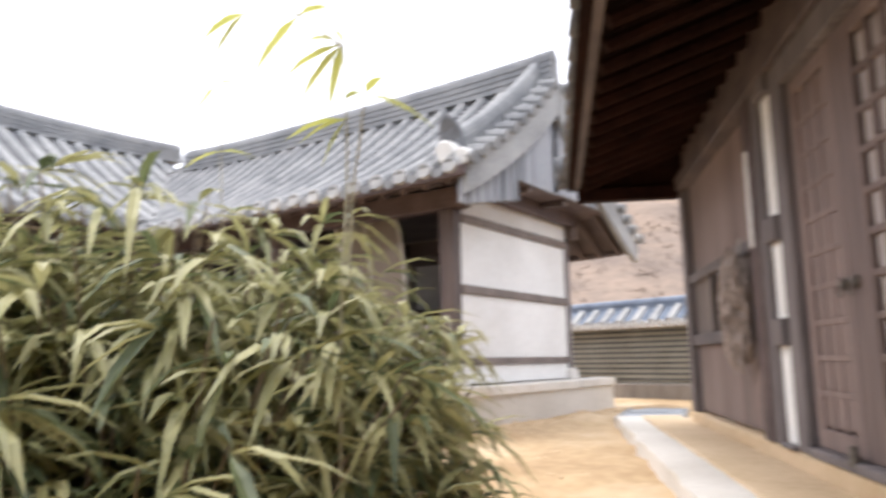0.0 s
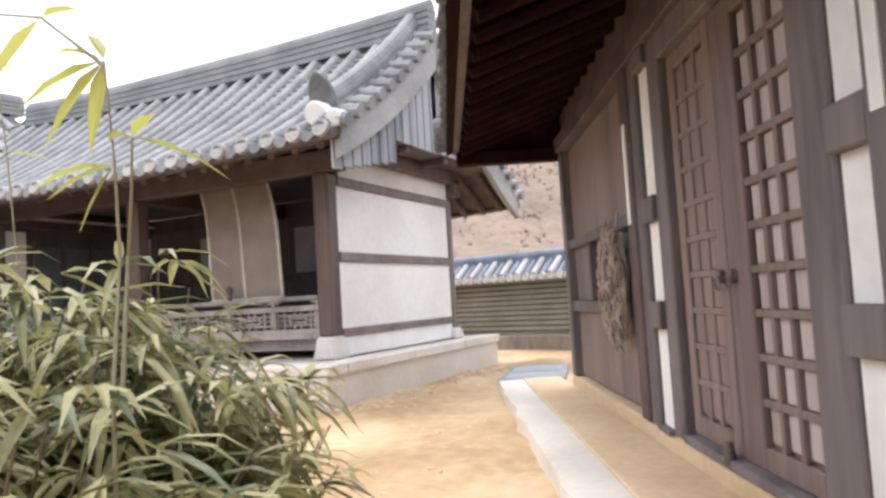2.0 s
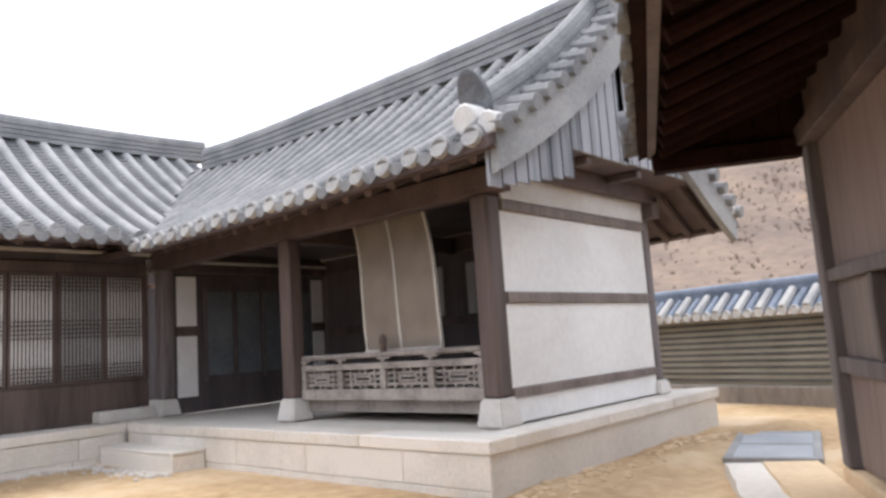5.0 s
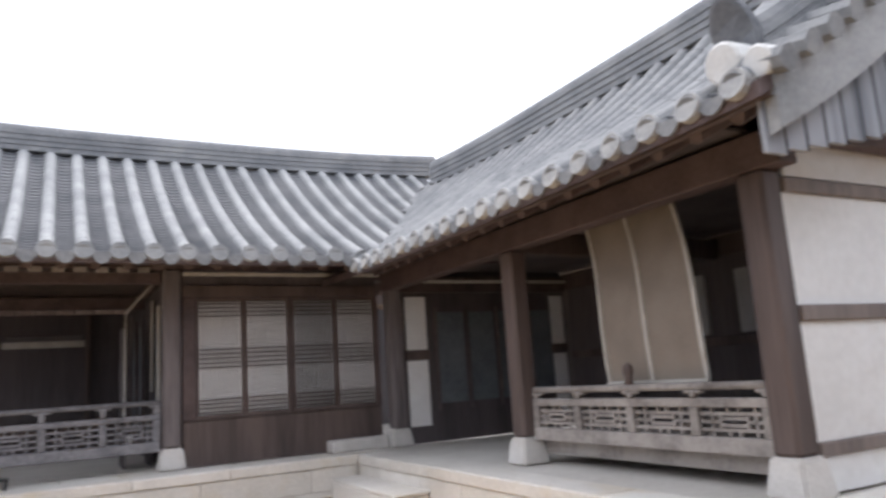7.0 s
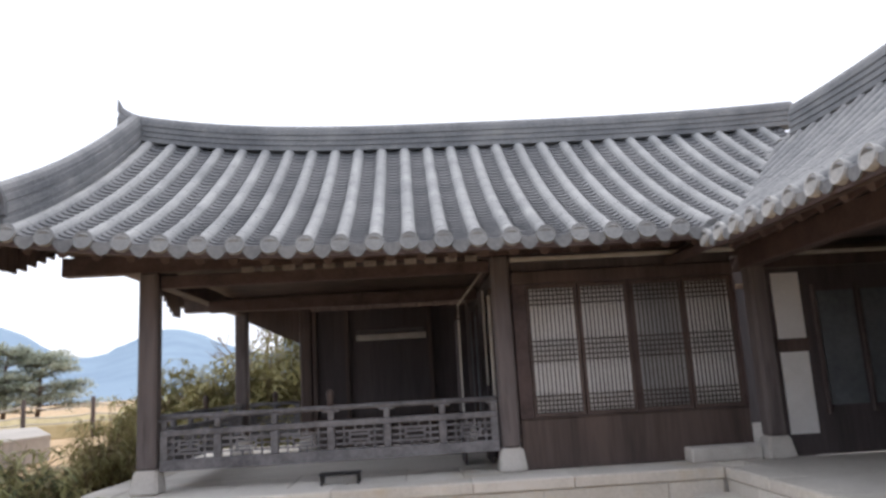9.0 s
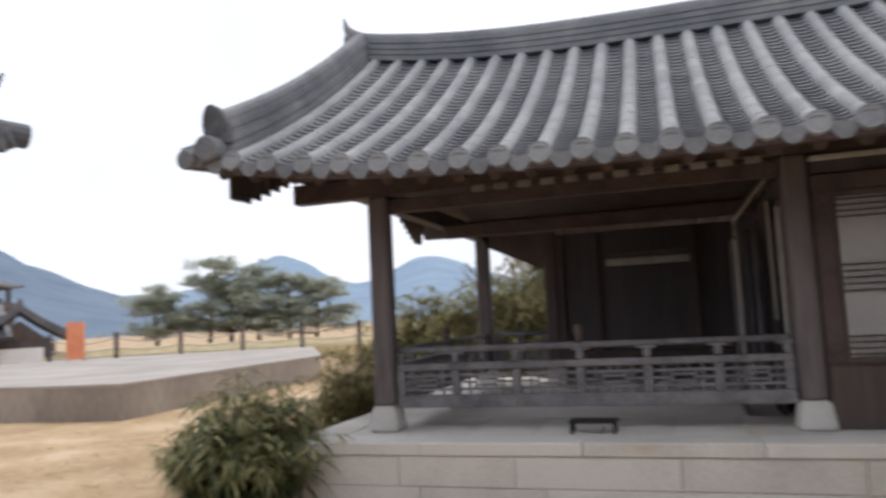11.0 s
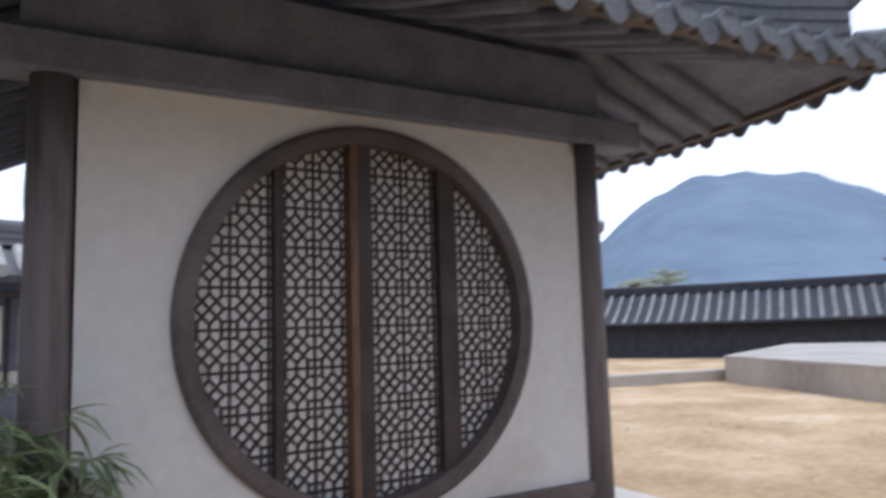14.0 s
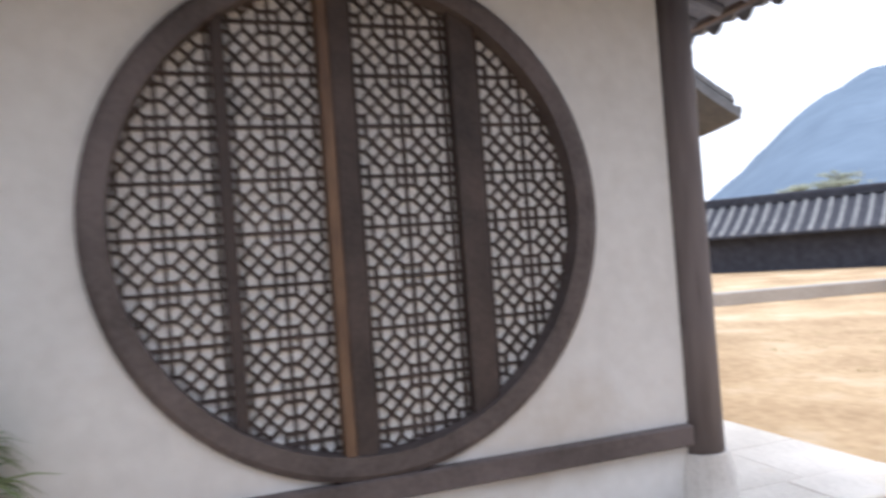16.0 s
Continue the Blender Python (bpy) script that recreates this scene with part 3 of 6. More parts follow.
podpart("east_face", box((14.89, 6.06, -0.2), (14.94, 12.6, PT - 0.12), 0.01), M_CEMENT)
# capstones along the edges, then the paving behind them
rg = random.Random(5)


def cap_run(x0, y0, x1, y1, depth, side):
    along_x = abs(x1 - x0) > abs(y1 - y0)
    t, total = 0.0, max(abs(x1 - x0), abs(y1 - y0))
    while t < total - 0.05:
        w = min(total - t, rg.uniform(1.1, 1.7))
        if total - t - w < 0.4:
            w = total - t
        if along_x:
            lo, hi = (x0 + t + 0.003, min(y0, y0 + side * depth)), (x0 + t + w - 0.003, max(y0, y0 + side * depth))
        else:
            lo, hi = (min(x0, x0 + side * depth), y0 + t + 0.003), (max(x0, x0 + side * depth), y0 + t + w - 0.003)
        podpart("capstone", box((*lo, PT - 0.125), (*hi, PT + rg.uniform(-0.003, 0.003)), 0.012), M_STONE)
        t += w


cap_run(2.60, 12.53, 9.99, 12.53, 0.45, 1)
cap_run(9.99, 5.97, 9.99, 12.53, 0.40, 1)
cap_run(10.40, 5.97, 14.95, 5.97, 0.36, 1)
cap_run(2.60, 12.985, 2.60, 19.5, 0.45, 1)
for i in range(12):
    for j in range(2):
        podpart("paving", box((3.06 + i * 0.68, 12.985 + j * 0.6, PT - 0.1), (3.06 + i * 0.68 + 0.674, 12.985 + j * 0.6 + 0.594, PT - 0.006 + rg.uniform(-0.002, 0.002)), 0.006), M_STONE)
podpart("floor_bed", box((3.05, 14.19, PT - 0.1), (14.9, 19.5, PT - 0.008)), M_CEMENT)
podpart("floor_bed", box((10.395, 6.335, PT - 0.1), (14.9, 12.98, PT - 0.012)), M_CEMENT)
step = thing("stone_step", pose(9.75, 11.45, 0), "long pale stone step set against the podium", "step", kind="structure")
part("block", box((9.56, 10.45, -0.15), (9.998, 12.40, 0.20), 0.015), M_STONE, step, world=True)
part("block", box((9.56 - 0.0, 10.43, 0.203), (9.998, 12.42, 0.24), 0.01), M_STONE, step, world=True)


# ---- shared pieces of timber buildings ----
def base_stone(parent, x, y, z0, z1, top=0.13, bot=0.17, world=True):
    bm = bmesh.new()
    r = bmesh.ops.create_cube(bm, size=1)
    for v in r["verts"]:
        k = top if v.co.z > 0 else bot
        v.co = Vector((x + (1 if v.co.x > 0 else -1) * k, y + (1 if v.co.y > 0 else -1) * k, z1 if v.co.z > 0 else z0))
    bmesh.ops.bevel(bm, geom=list(bm.edges), offset=0.02, segments=2, affect='EDGES')
    return part("base_stone", bm, M_BASE, parent, "pale tapered base stone", world=world)


def square_post(parent, x, y, z0, z1, h=0.112, material=M_COLW, world=True, name="column"):
    return part(name, box((x - h, y - h, z0), (x + h, y + h, z1), 0.028), material, parent, world=world)


def beam(parent, lo, hi, material=M_WOOD, world=True, name="beam", bevel=0.01, label=""):
    return part(name, box(lo, hi, bevel), material, parent, label, world=world)


def plaster(parent, lo, hi, material=M_PLASTER, world=True, label="white plaster panel"):
    return part("plaster_panel", box(lo, hi), material, parent, label, world=world)


def lattice_leaf(parent, x0, x1, z0, z1, y, paper, stiles=0.04):
    """A papered lattice door leaf that faces -y: close upright bars crossed by three bands."""
    leaf = part("lattice_door", box((x0, y + 0.012, z0), (x1, y + 0.02, z1)), paper, parent, "papered lattice door leaf", world=True)
    bm = bmesh.new()
    for a, b in (((x0 - 0.035, z0 - 0.05), (x0, z1 + 0.05)), ((x1, z0 - 0.05), (x1 + 0.035, z1 + 0.05)),
                 ((x0, z0 - 0.05), (x1, z0)), ((x0, z1), (x1, z1 + 0.05))):
        bm_box(bm, (a[0], y - 0.025, a[1]), (b[0], y + 0.025, b[1]))
    part("stile", bm, M_WOOD, leaf, world=True)
    n = 11
    for i in range(1, n):
        x = x0 + (x1 - x0) * i / n
        part("bar", box((x - 0.0055, y - 0.015, z0), (x + 0.0055, y + 0.008, z1)), M_BAR, leaf, world=True)
    h = z1 - z0
    for f0, f1, k in ((0.02, 0.13, 4), (0.41, 0.57, 5), (0.87, 0.98, 4)):
        for i in range(k):
            z = z0 + h * (f0 + (f1 - f0) * i / (k - 1))
            part("cross_bar", box((x0, y - 0.017, z - 0.007), (x1, y + 0.006, z + 0.007)), M_BAR, leaf, world=True)
    return leaf


def railing(name, p0, p1, zs, panels, label, wood=M_GREYWOOD):
    """A balustrade from p0 to p1: rails, posts with turned heads and fretted panels."""
    p0, p1 = Vector((*p0, 0)), Vector((*p1, 0))
    d = (p1 - p0)
    L = d.length
    ang = math.atan2(d.y, d.x)
    r = thing(name, pose(p0.x, p0.y, zs[0], 0, 0, math.degrees(ang)), label, "railing")
    zb, zb1, zm0, zm1, zt = [z - zs[0] for z in zs]
    part("bottom_rail", box((0, -0.05, zb), (L, 0.05, zb1), 0.008), wood, r)
    part("mid_rail", box((0, -0.045, zm0), (L, 0.045, zm1), 0.008), wood, r)
    part("top_rail", tube([(0, 0, zt - 0.03), (L, 0, zt - 0.03)], 0.032, 10), wood, r, smooth=True)
    w = L / panels
    for i in range(panels + 1):
        x = min(L - 0.045, max(0.045, i * w))
        tall = i == panels // 2
        part("post", box((x - 0.045, -0.04, zb1 + 0.002), (x + 0.045, 0.04, zm0 - 0.002), 0.006), wood, r)
        part("bracket", box((x - 0.035, -0.035, zm1 + 0.002), (x + 0.035, 0.035, zt - 0.055), 0.012), wood, r)
        part("bracket_arm", box((x - 0.10, -0.025, zt - 0.085), (x + 0.10, 0.025, zt - 0.058), 0.01), wood, r)
        if tall:
            part("post_head", tube([(x, 0, zt), (x, 0, zt + 0.05), (x, 0, zt + 0.11), (x, 0, zt + 0.16), (x, 0, zt + 0.19)], [0.045, 0.03, 0.05, 0.045, 0.015], 10), M_WOOD, r, smooth=True)
    for i in range(panels):
        x0, x1 = i * w + 0.05, (i + 1) * w - 0.05
        z0, z1 = zb1 + 0.002, zm0 - 0.002
        t = 0.012
        W_, H_ = x1 - x0, z1 - z0
        panel_ = part("fret_panel", box((x0 + W_ * 0.30, -t, z0 + H_ * 0.62 - t), (x0 + W_ * 0.70, t, z0 + H_ * 0.62 + t)), wood, r, "carved fretwork panel")
        bars = [((0.18, 0.0), (0.18, 1.0)), ((0.82, 0.0), (0.82, 1.0)), ((0.0, 0.22), (1.0, 0.22)), ((0.0, 0.78), (1.0, 0.78)), ((0.30, 0.38), (0.70, 0.38)),
                ((0.0, 0.5), (0.30, 0.5)), ((0.70, 0.5), (1.0, 0.5)), ((0.30, 0.22), (0.30, 0.78)), ((0.70, 0.22), (0.70, 0.78)),
                ((0.42, 0.0), (0.42, 0.22)), ((0.58, 0.0), (0.58, 0.22)), ((0.42, 0.78), (0.42, 1.0)), ((0.58, 0.78), (0.58, 1.0))]
        for kk, ((fa, ga), (fb, gb)) in enumerate(bars):
            up_ = fa == fb
            tt = t * (0.95 - 0.03 * (kk % 5))
            part("fret_bar", box((x0 + W_ * fa - (t if up_ else 0), -tt, z0 + H_ * ga - (0 if up_ else t)), (x0 + W_ * fb + (t if up_ else 0), tt, z0 + H_ * gb + (0 if up_ else t))), wood, panel_)
    return r


# ---- north wing ----
north = thing("house", pose(2.2, 15.7, 0), "long timber wing with grey tiled gable roof and lattice doors", "house", "courtyard houses")
N_F = Slope(-0.16, 10.4, 0.0, 3.7, -1, 3.06, 2.24, 0.40, 0.1, flare=0.20)
N_B = Slope(-0.16, 13.6, 0.0, 3.7, 1, 3.06, 2.24, 0.40, 0.1, flare=0.20)
E_F = Slope(0.0, 9.4, 0.0, 2.6, 1, 2.92, 1.85, 0.08, 0.16)
E_B = Slope(0.0, 7.2, 0.0, 3.05, -1, 2.66, 2.11, 0.08, 0.16)


def n_start(s, a):
    if s is not N_F or a + 2.2 < 9.9:
        return 0.0
    p = 0.0
    while p < s.half:
        pe = min(2.6, a + 2.2 - 9.85)
        ya = 12.0 + p - 5.65
        if s.z(a, p) > E_F.z(ya, pe) - 0.02:
            return max(0.02, p)
        p += 0.04
    return s.half


def e_start(s, a):
    if s is not E_F or a + 5.65 < 12.05:
        return 0.0
    p = 0.0
    while p < s.half:
        if s.z(a, p) > N_F.z(9.85 + p - 2.2, max(0.0, a + 5.65 - 12.0)) - 0.02:
            return max(0.02, p)
        p += 0.04
    return s.half


tiled_roof(north, "roof", (N_F, N_B), M_TILE, M_COVER, 0.37, n_start, (N_F,), ridge_h=0.36, verge0=(N_F, N_B), endcap=M_TILE, cover=M_COVER, pan=M_PAN, ridge_x=(-0.14, 10.95), drip=0.165, ear=M_TILE_DARK, vh=0.42, ear_r=0.155)
wind_boards(north, (N_F, N_B), 0.0, lambda s, p: 3.36 if p < 0.35 else 3.10 + 0.40 * max(0.0, p - 0.75), 0.2, M_WOOD)
NZ = 13.34
for x in (3.43, 7.74):
    base_stone(north, x, NZ, PT, 0.76)
    square_post(north, x, NZ, 0.76, 3.098)
for x in (3.13 + 0.3, 7.74, 11.0):
    base_stone(north, x, 18.1, PT, 0.76)
    square_post(north, x, 18.1, 0.76, 3.098)
base_stone(north, 10.84, 13.02, PT, 0.74)
square_post(north, 10.84, 13.02, 0.74, 3.05)
beam(north, (2.38, NZ - 0.09, 3.10), (10.9, NZ + 0.09, 3.33), M_RED)
beam(north, (2.38, 18.0, 3.10), (14.2, 18.2, 3.33))
for x in (3.43, 7.74, 10.84):
    beam(north, (x - 0.09, NZ + 0.15, 2.98), (x + 0.09, 18.0, 3.2))
part("ceiling_panel", box((2.5, 12.9, 3.34), (10.7, 18.6, 3.37)), M_WOOD, north, world=True)
beam(north, (3.56, NZ - 0.05, 2.90), (7.61, NZ + 0.05, 3.055), M_RED)
for k in range(12):
    x = 4.56 + k * 0.25
    part("dentil_block", box((x, NZ - 0.125, 3.04), (x + 0.15, NZ - 0.091, 3.11), 0.004), M_GREYWOOD, north, "small grey block", world=True)
    part("dentil_block", box((x + 0.01, NZ - 0.07, 3.345), (x + 0.15, NZ - 0.031, 3.375), 0.003), M_EDGE, north, "small pale block", world=True)
# wall with the four lattice doors
beam(north, (7.875, NZ - 0.06, PT), (10.70, NZ + 0.06, 1.07), M_WOOD, name="lower_board", label="dark brown wooden board")
beam(north, (7.875, NZ - 0.06, 2.72), (10.70, NZ + 0.06, 2.88), M_WOOD)
beam(north, (7.875, NZ - 0.02, 2.88), (10.70, NZ + 0.04, 3.058), M_DARKROOM, name="upper_board")
beam(north, (7.875, NZ - 0.07, 1.07), (10.70, NZ + 0.07, 1.085), M_WOOD, name="sill")
for x0, x1 in ((7.875, 8.045), (8.695, 8.70), (9.335, 9.365), (10.035, 10.03), (10.66, 10.71)):
    if x1 - x0 > 0.01:
        beam(north, (x0, NZ - 0.05, 1.086), (x1, NZ + 0.05, 2.718), M_RED, name="door_post", bevel=0.004)
for k, (x0, x1) in enumerate(((8.09, 8.65), (8.74, 9.29), (9.41, 9.985), (10.07, 10.62))):
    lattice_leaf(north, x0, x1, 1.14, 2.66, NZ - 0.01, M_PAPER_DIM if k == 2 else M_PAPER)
part("backing", box((7.88, NZ + 0.07, 1.0), (10.7, NZ + 0.1, 2.9)), M_DARKROOM, north, world=True)
part("door_rod", box((7.87, NZ - 0.16, 3.0), (10.71, NZ - 0.11, 3.05), 0.008), M_EDGE, north, "pale wooden rod", world=True)
part("eave_wall", box((3.5, NZ - 0.03, 3.331), (10.9, NZ + 0.03, 3.72)), M_RED, north, world=True)
# open porch bay: side wall with door panels, back wall, pale lintel
part("side_wall", box((7.70, NZ + 0.14, PT), (7.78, 18.0, 3.0)), M_DARKROOM, north, world=True)
for k in range(4):
    y0 = NZ + 0.5 + k * 1.05
    beam(north, (7.64, y0, 0.8), (7.695, y0 + 0.05, 2.75), M_FRAME, name="door_stile", bevel=0.004)
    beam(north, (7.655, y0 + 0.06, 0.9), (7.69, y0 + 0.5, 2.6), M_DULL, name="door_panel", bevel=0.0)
for y0 in (NZ + 0.32, NZ + 1.15):
    beam(north, (7.60, y0, 0.95), (7.64, y0 + 0.03, 2.65), M_EDGE, name="pale_edge", bevel=0.004)
for x, z1, ze in ((7.58, 2.80, 1.5), (7.23, 2.42, 1.15)):
    leaf = part("open_door", box((x, 14.222, PT), (x + 0.035, 14.9, z1), 0.004), M_DARKROOM, north, "dark door leaf standing open", world=True)
    part("pale_edge", box((x + 0.004, 14.205, ze), (x + 0.031, 14.2215, z1 - 0.02)), M_EDGE, leaf, "pale upright edge", world=True)
part("hook_rod", tube([(7.25, 14.2, 2.42), (7.25, 14.2, 2.6), (7.6, 14.2, 3.02)], 0.016, 6), M_EDGE, north, "pale hooked rod", world=True)
part("eave_hook", tube([(2.2, 12.03, 3.48), (1.98, 12.03, 3.56), (1.85, 12.03, 3.53), (1.82, 12.03, 3.38)], [0.07, 0.055, 0.04, 0.012], 8), M_TILE, north, "curled tile hook at the eave corner", world=True)
part("back_wall", box((4.55, 18.05, PT), (7.695, 18.12, 3.0)), M_DARKROOM, north, world=True)
part("back_wall", box((7.8, 18.05, PT), (14.0, 18.12, 3.0)), M_DARKROOM, north, world=True)
base_stone(north, 4.62, 18.1, PT, 0.76)
square_post(north, 4.62, 18.1, 0.76, 3.05, material=M_WOOD)
beam(north, (5.62, 17.2, 2.36), (6.85, 17.3, 2.465), M_EDGE, name="raised_door_edge", label="pale edge of a raised door")
# Added sloping board that stands in for the dark back eave.
bm = bmesh.new()
prism(bm, [(3.56, 2.86), (4.5, 2.42), (4.5, 3.05), (3.56, 3.05)], 1, 18.04, 18.14)
part("raked_board", bm, M_WOOD, north, "dark sloping board standing in for the low back eave", world=True)
part("raised_door", box((5.7, 16.2, 2.47), (6.8, 17.3, 2.50)), M_DARKROOM, north, "dark door leaf raised flat under the ceiling", world=True)
for x in (4.75, 5.35, 6.9):
    beam(north, (x, 17.98, 0.76), (x + 0.07, 18.045, 2.98), M_WOOD, name="door_stile", bevel=0.004)
beam(north, (4.75, 17.97, 0.9), (7.6, 18.04, 1.0), M_WOOD)
beam(north, (3.5, 15.6, 2.82), (7.65, 15.75, 3.0), M_RED)
rail_n = railing("porch_railing", (3.57, NZ), (7.60, NZ), (0.73, 0.86, 1.13, 1.20, 1.38), 6, "grey weathered wooden porch railing with fretwork", M_RAIL)
rail_nb = railing("porch_railing", (3.57, 18.1), (4.48, 18.1), (0.73, 0.86, 1.13, 1.20, 1.38), 2, "grey weathered wooden railing at the back porch edge", M_RAIL)
rail_nw = railing("porch_railing", (3.43, 13.48), (3.43, 17.96), (0.73, 0.86, 1.13, 1.20, 1.38), 6, "grey weathered wooden railing on the porch end", M_RAIL)

# ---- east wing ----
east = thing("house", pose(12.45, 5.65, 0, 0, 0, 90), "timber wing with white plaster gable end and open porch", "house", "courtyard houses")
tiled_roof(east, "roof", (E_F, E_B), M_TILE, M_CAP, 0.36, e_start, (E_F,), ridge_h=0.38, horn0=False, verge0=(E_F, E_B), endcap=M_LIME, ridge_x=(0.02, 8.7), vstart=0.30, cover=M_TILE, pan=M_PAN, cap_r=0.10, ear=M_TILE_DARK, ear_r=0.155)


def e_low(s, p):
    if s is E_B:
        return 2.75 if p < 0.6 else 3.16
    return 2.58 + 0.20 * p if p < 1.4 else 3.14


wind_boards(east, (E_F, E_B), 0.10, e_low, 0.2, joint=M_FARWALL)
for s in (E_F, E_B):
    # mortared fascia between the verge tiles and the boards
    bm = bmesh.new()
    rings = []
    for i in range(13):
        p = 0.12 + (s.half - 0.14) * i / 12
        c = s.at(s.x0, p, 0.0)
        rings.append([bm.verts.new(V(x, c.y, c.z + z)) for x, z in ((-0.03, 0.02), (0.07, 0.02), (0.07, -0.36 - 0.07 * p), (-0.01, -0.34 - 0.07 * p))])
    for r0, r1 in zip(rings, rings[1:]):
        for k in range(4):
            bm.faces.new((r0[k], r0[(k + 1) % 4], r1[(k + 1) % 4], r1[k]))
    bm.faces.new(rings[0])
    bm.faces.new(rings[-1][::-1])
    part("verge_fascia", bm, M_COVER, east, "grey mortared fascia under the verge tiles")
GY = 6.36
EX = 10.80
for y in (6.47, 9.68):
    base_stone(east, EX, y, PT, 0.76)
    square_post(east, EX, y, 0.76, 2.75, material=M_WOOD)
base_stone(east, 14.10, 6.47, PT, 0.66, 0.14, 0.17)
square_post(east, 14.10, 6.47, 0.66, 2.75, 0.1)
square_post(east, 14.10, 12.95, PT, 2.85, 0.1)
beam(east, (EX - 0.10, 6.2, 2.752), (EX + 0.10, 13.1, 3.02), M_RED)
beam(east, (14.0, 6.2, 2.752), (14.2, 13.1, 3.02))
for y in (6.47, 9.68, 12.95):
    beam(east, (EX + 0.11, y - 0.08, 2.72), (13.99, y + 0.08, 2.97))
# gable wall
plaster(east, (EX + 0.113, GY + 0.02, 0.505), (13.99, GY + 0.12, 0.74), label="white plaster base course")
beam(east, (EX + 0.113, GY - 0.01, 0.742), (13.99, GY + 0.14, 0.84), M_COL)
plaster(east, (EX + 0.113, GY + 0.02, 0.842), (13.99, GY + 0.12, 1.66))
beam(east, (EX + 0.113, GY - 0.02, 1.662), (13.99, GY + 0.14, 1.776), M_COL)
plaster(east, (EX + 0.113, GY + 0.02, 1.778), (13.99, GY + 0.12, 2.59))
beam(east, (EX + 0.113, GY - 0.02, 2.592), (13.99, GY + 0.14, 2.70), M_COL)
bm = bmesh.new()
prism(bm, [(EX + 0.14, 2.71), (14.0, 2.71), (14.0, 3.2), (12.5, 4.5), (EX + 0.14, 3.2)], 1, GY - 0.005, GY + 0.026)
part("gable_plaster", bm, M_PLASTER_W, east, "cream plaster gable triangle", world=True)
beam(east, (11.25, 5.77, 3.15), (14.6, 6.34, 3.18), M_RED, name="gable_soffit")
beam(east, (10.95, 6.20, 2.95), (14.15, 6.335, 3.148), M_RED, name="gable_tie_beam")
for x in (11.78, 12.9):
    beam(east, (x - 0.05, 5.80, 3.06), (x + 0.05, 6.198, 3.148), M_WOOD, name="purlin_end")
# hall behind the porch
part("hall_floor", box((EX + 0.14, 6.5, PT + 0.1), (13.95, 9.6, 0.735)), M_GREYWOOD, east, "raised wooden floor", world=True)
part("back_wall", box((14.02, 6.6, PT), (14.10, 12.85, 2.75)), M_DARKROOM, east, world=True)
for y0 in (6.8, 8.0, 8.75, 9.9, 11.0):
    plaster(east, (13.985, y0, 1.75), (14.018, y0 + 0.65, 2.55), M_PAPER_DIM, label="plaster panel, dimmed in colour for the shaded hall")
beam(east, (13.96, 6.6, 1.60), (14.015, 12.8, 1.72), M_WOOD)
part("ceiling_panel", box((EX - 0.8, 6.5, 3.06), (14.9, 13.3, 3.09)), M_DARKROOM, east, world=True)
HY = 12.98
part("north_wall", box((EX + 0.14, HY + 0.02, PT), (14.0, HY + 0.08, 3.055)), M_DARKROOM, east, world=True)
for x0, x1 in ((11.02, 11.36), (13.72, 13.97)):
    plaster(east, (x0, HY - 0.01, 0.74), (x1, HY + 0.018, 1.70), M_PAPER, label="pale plaster panel")
    plaster(east, (x0, HY - 0.01, 1.86), (x1, HY + 0.018, 2.66), M_PAPER, label="pale plaster panel")
    beam(east, (x0 - 0.03, HY - 0.03, 1.705), (x1 + 0.03, HY + 0.016, 1.855), M_WOOD)
for k in range(4):
    x0 = 11.50 + k * 0.56
    beam(east, (x0, HY - 0.03, 0.95), (x0 + 0.04, HY + 0.018, 2.5), M_FRAME, name="door_stile", bevel=0.004)
    plaster(east, (x0 + 0.06, HY - 0.005, 1.05), (x0 + 0.52, HY + 0.018, 2.42), M_DULL, label="papered door panel, dulled in colour for the shaded hall")
beam(east, (11.1, HY - 0.12, 2.86), (14.0, HY - 0.06, 2.91), M_EDGE, name="door_rod", label="pale wooden rod")
railing("porch_railing", (10.84, 9.53), (10.84, 6.62), (0.735, 0.86, 1.08, 1.15, 1.27), 4, "grey weathered wooden porch railing with fretwork")

# hanging blind
blind = thing("hanging_blind", pose(11.02, 7.95, 1.27), "brown cloth blind with pale bound edges hanging in the porch", "blind")


def blind_sheet(y0, y1, t, name, material, label="", lift=0.0):
    bm = bmesh.new()
    n = 12
    rows = []
    for i in range(n + 1):
        f = i / n
        z = 1.28 + 1.70 * f
        shift = 0.40 * f ** 1.2 - 0.10 * math.sin(math.pi * f)
        xx = 11.02 + 0.20 * f - 0.14 * math.sin(math.pi * f) * (1 - f) - lift
        rows.append([bm.verts.new((xx + dx, y + shift, z)) for y, dx in ((y0, 0), (y1, 0), (y1, t), (y0, t))])
    for r0, r1 in zip(rows, rows[1:]):
        for k in range(4):
            bm.faces.new((r0[k], r0[(k + 1) % 4], r1[(k + 1) % 4], r1[k]))
    bm.faces.new(rows[0])
    bm.faces.new(rows[-1][::-1])
    return part(name, bm, material, blind, label, world=True)


blind_sheet(7.36, 7.95, 0.012, "cloth", M_CLOTH)
blind_sheet(7.96, 8.54, 0.012, "cloth", M_CLOTH)
for y in (7.33, 7.94, 8.51):
    blind_sheet(y, y + 0.035, 0.03, "binding", M_EDGE, "pale bound edge", lift=0.012)
part("bottom_rod", tube([(11.01, 7.33, 1.275), (11.01, 8.55, 1.275)], 0.018, 8), M_EDGE, blind, world=True)
part("top_rod", tube([(11.22, 7.72, 2.985), (11.22, 8.98, 2.985)], 0.02, 8), M_WOOD, blind, world=True)
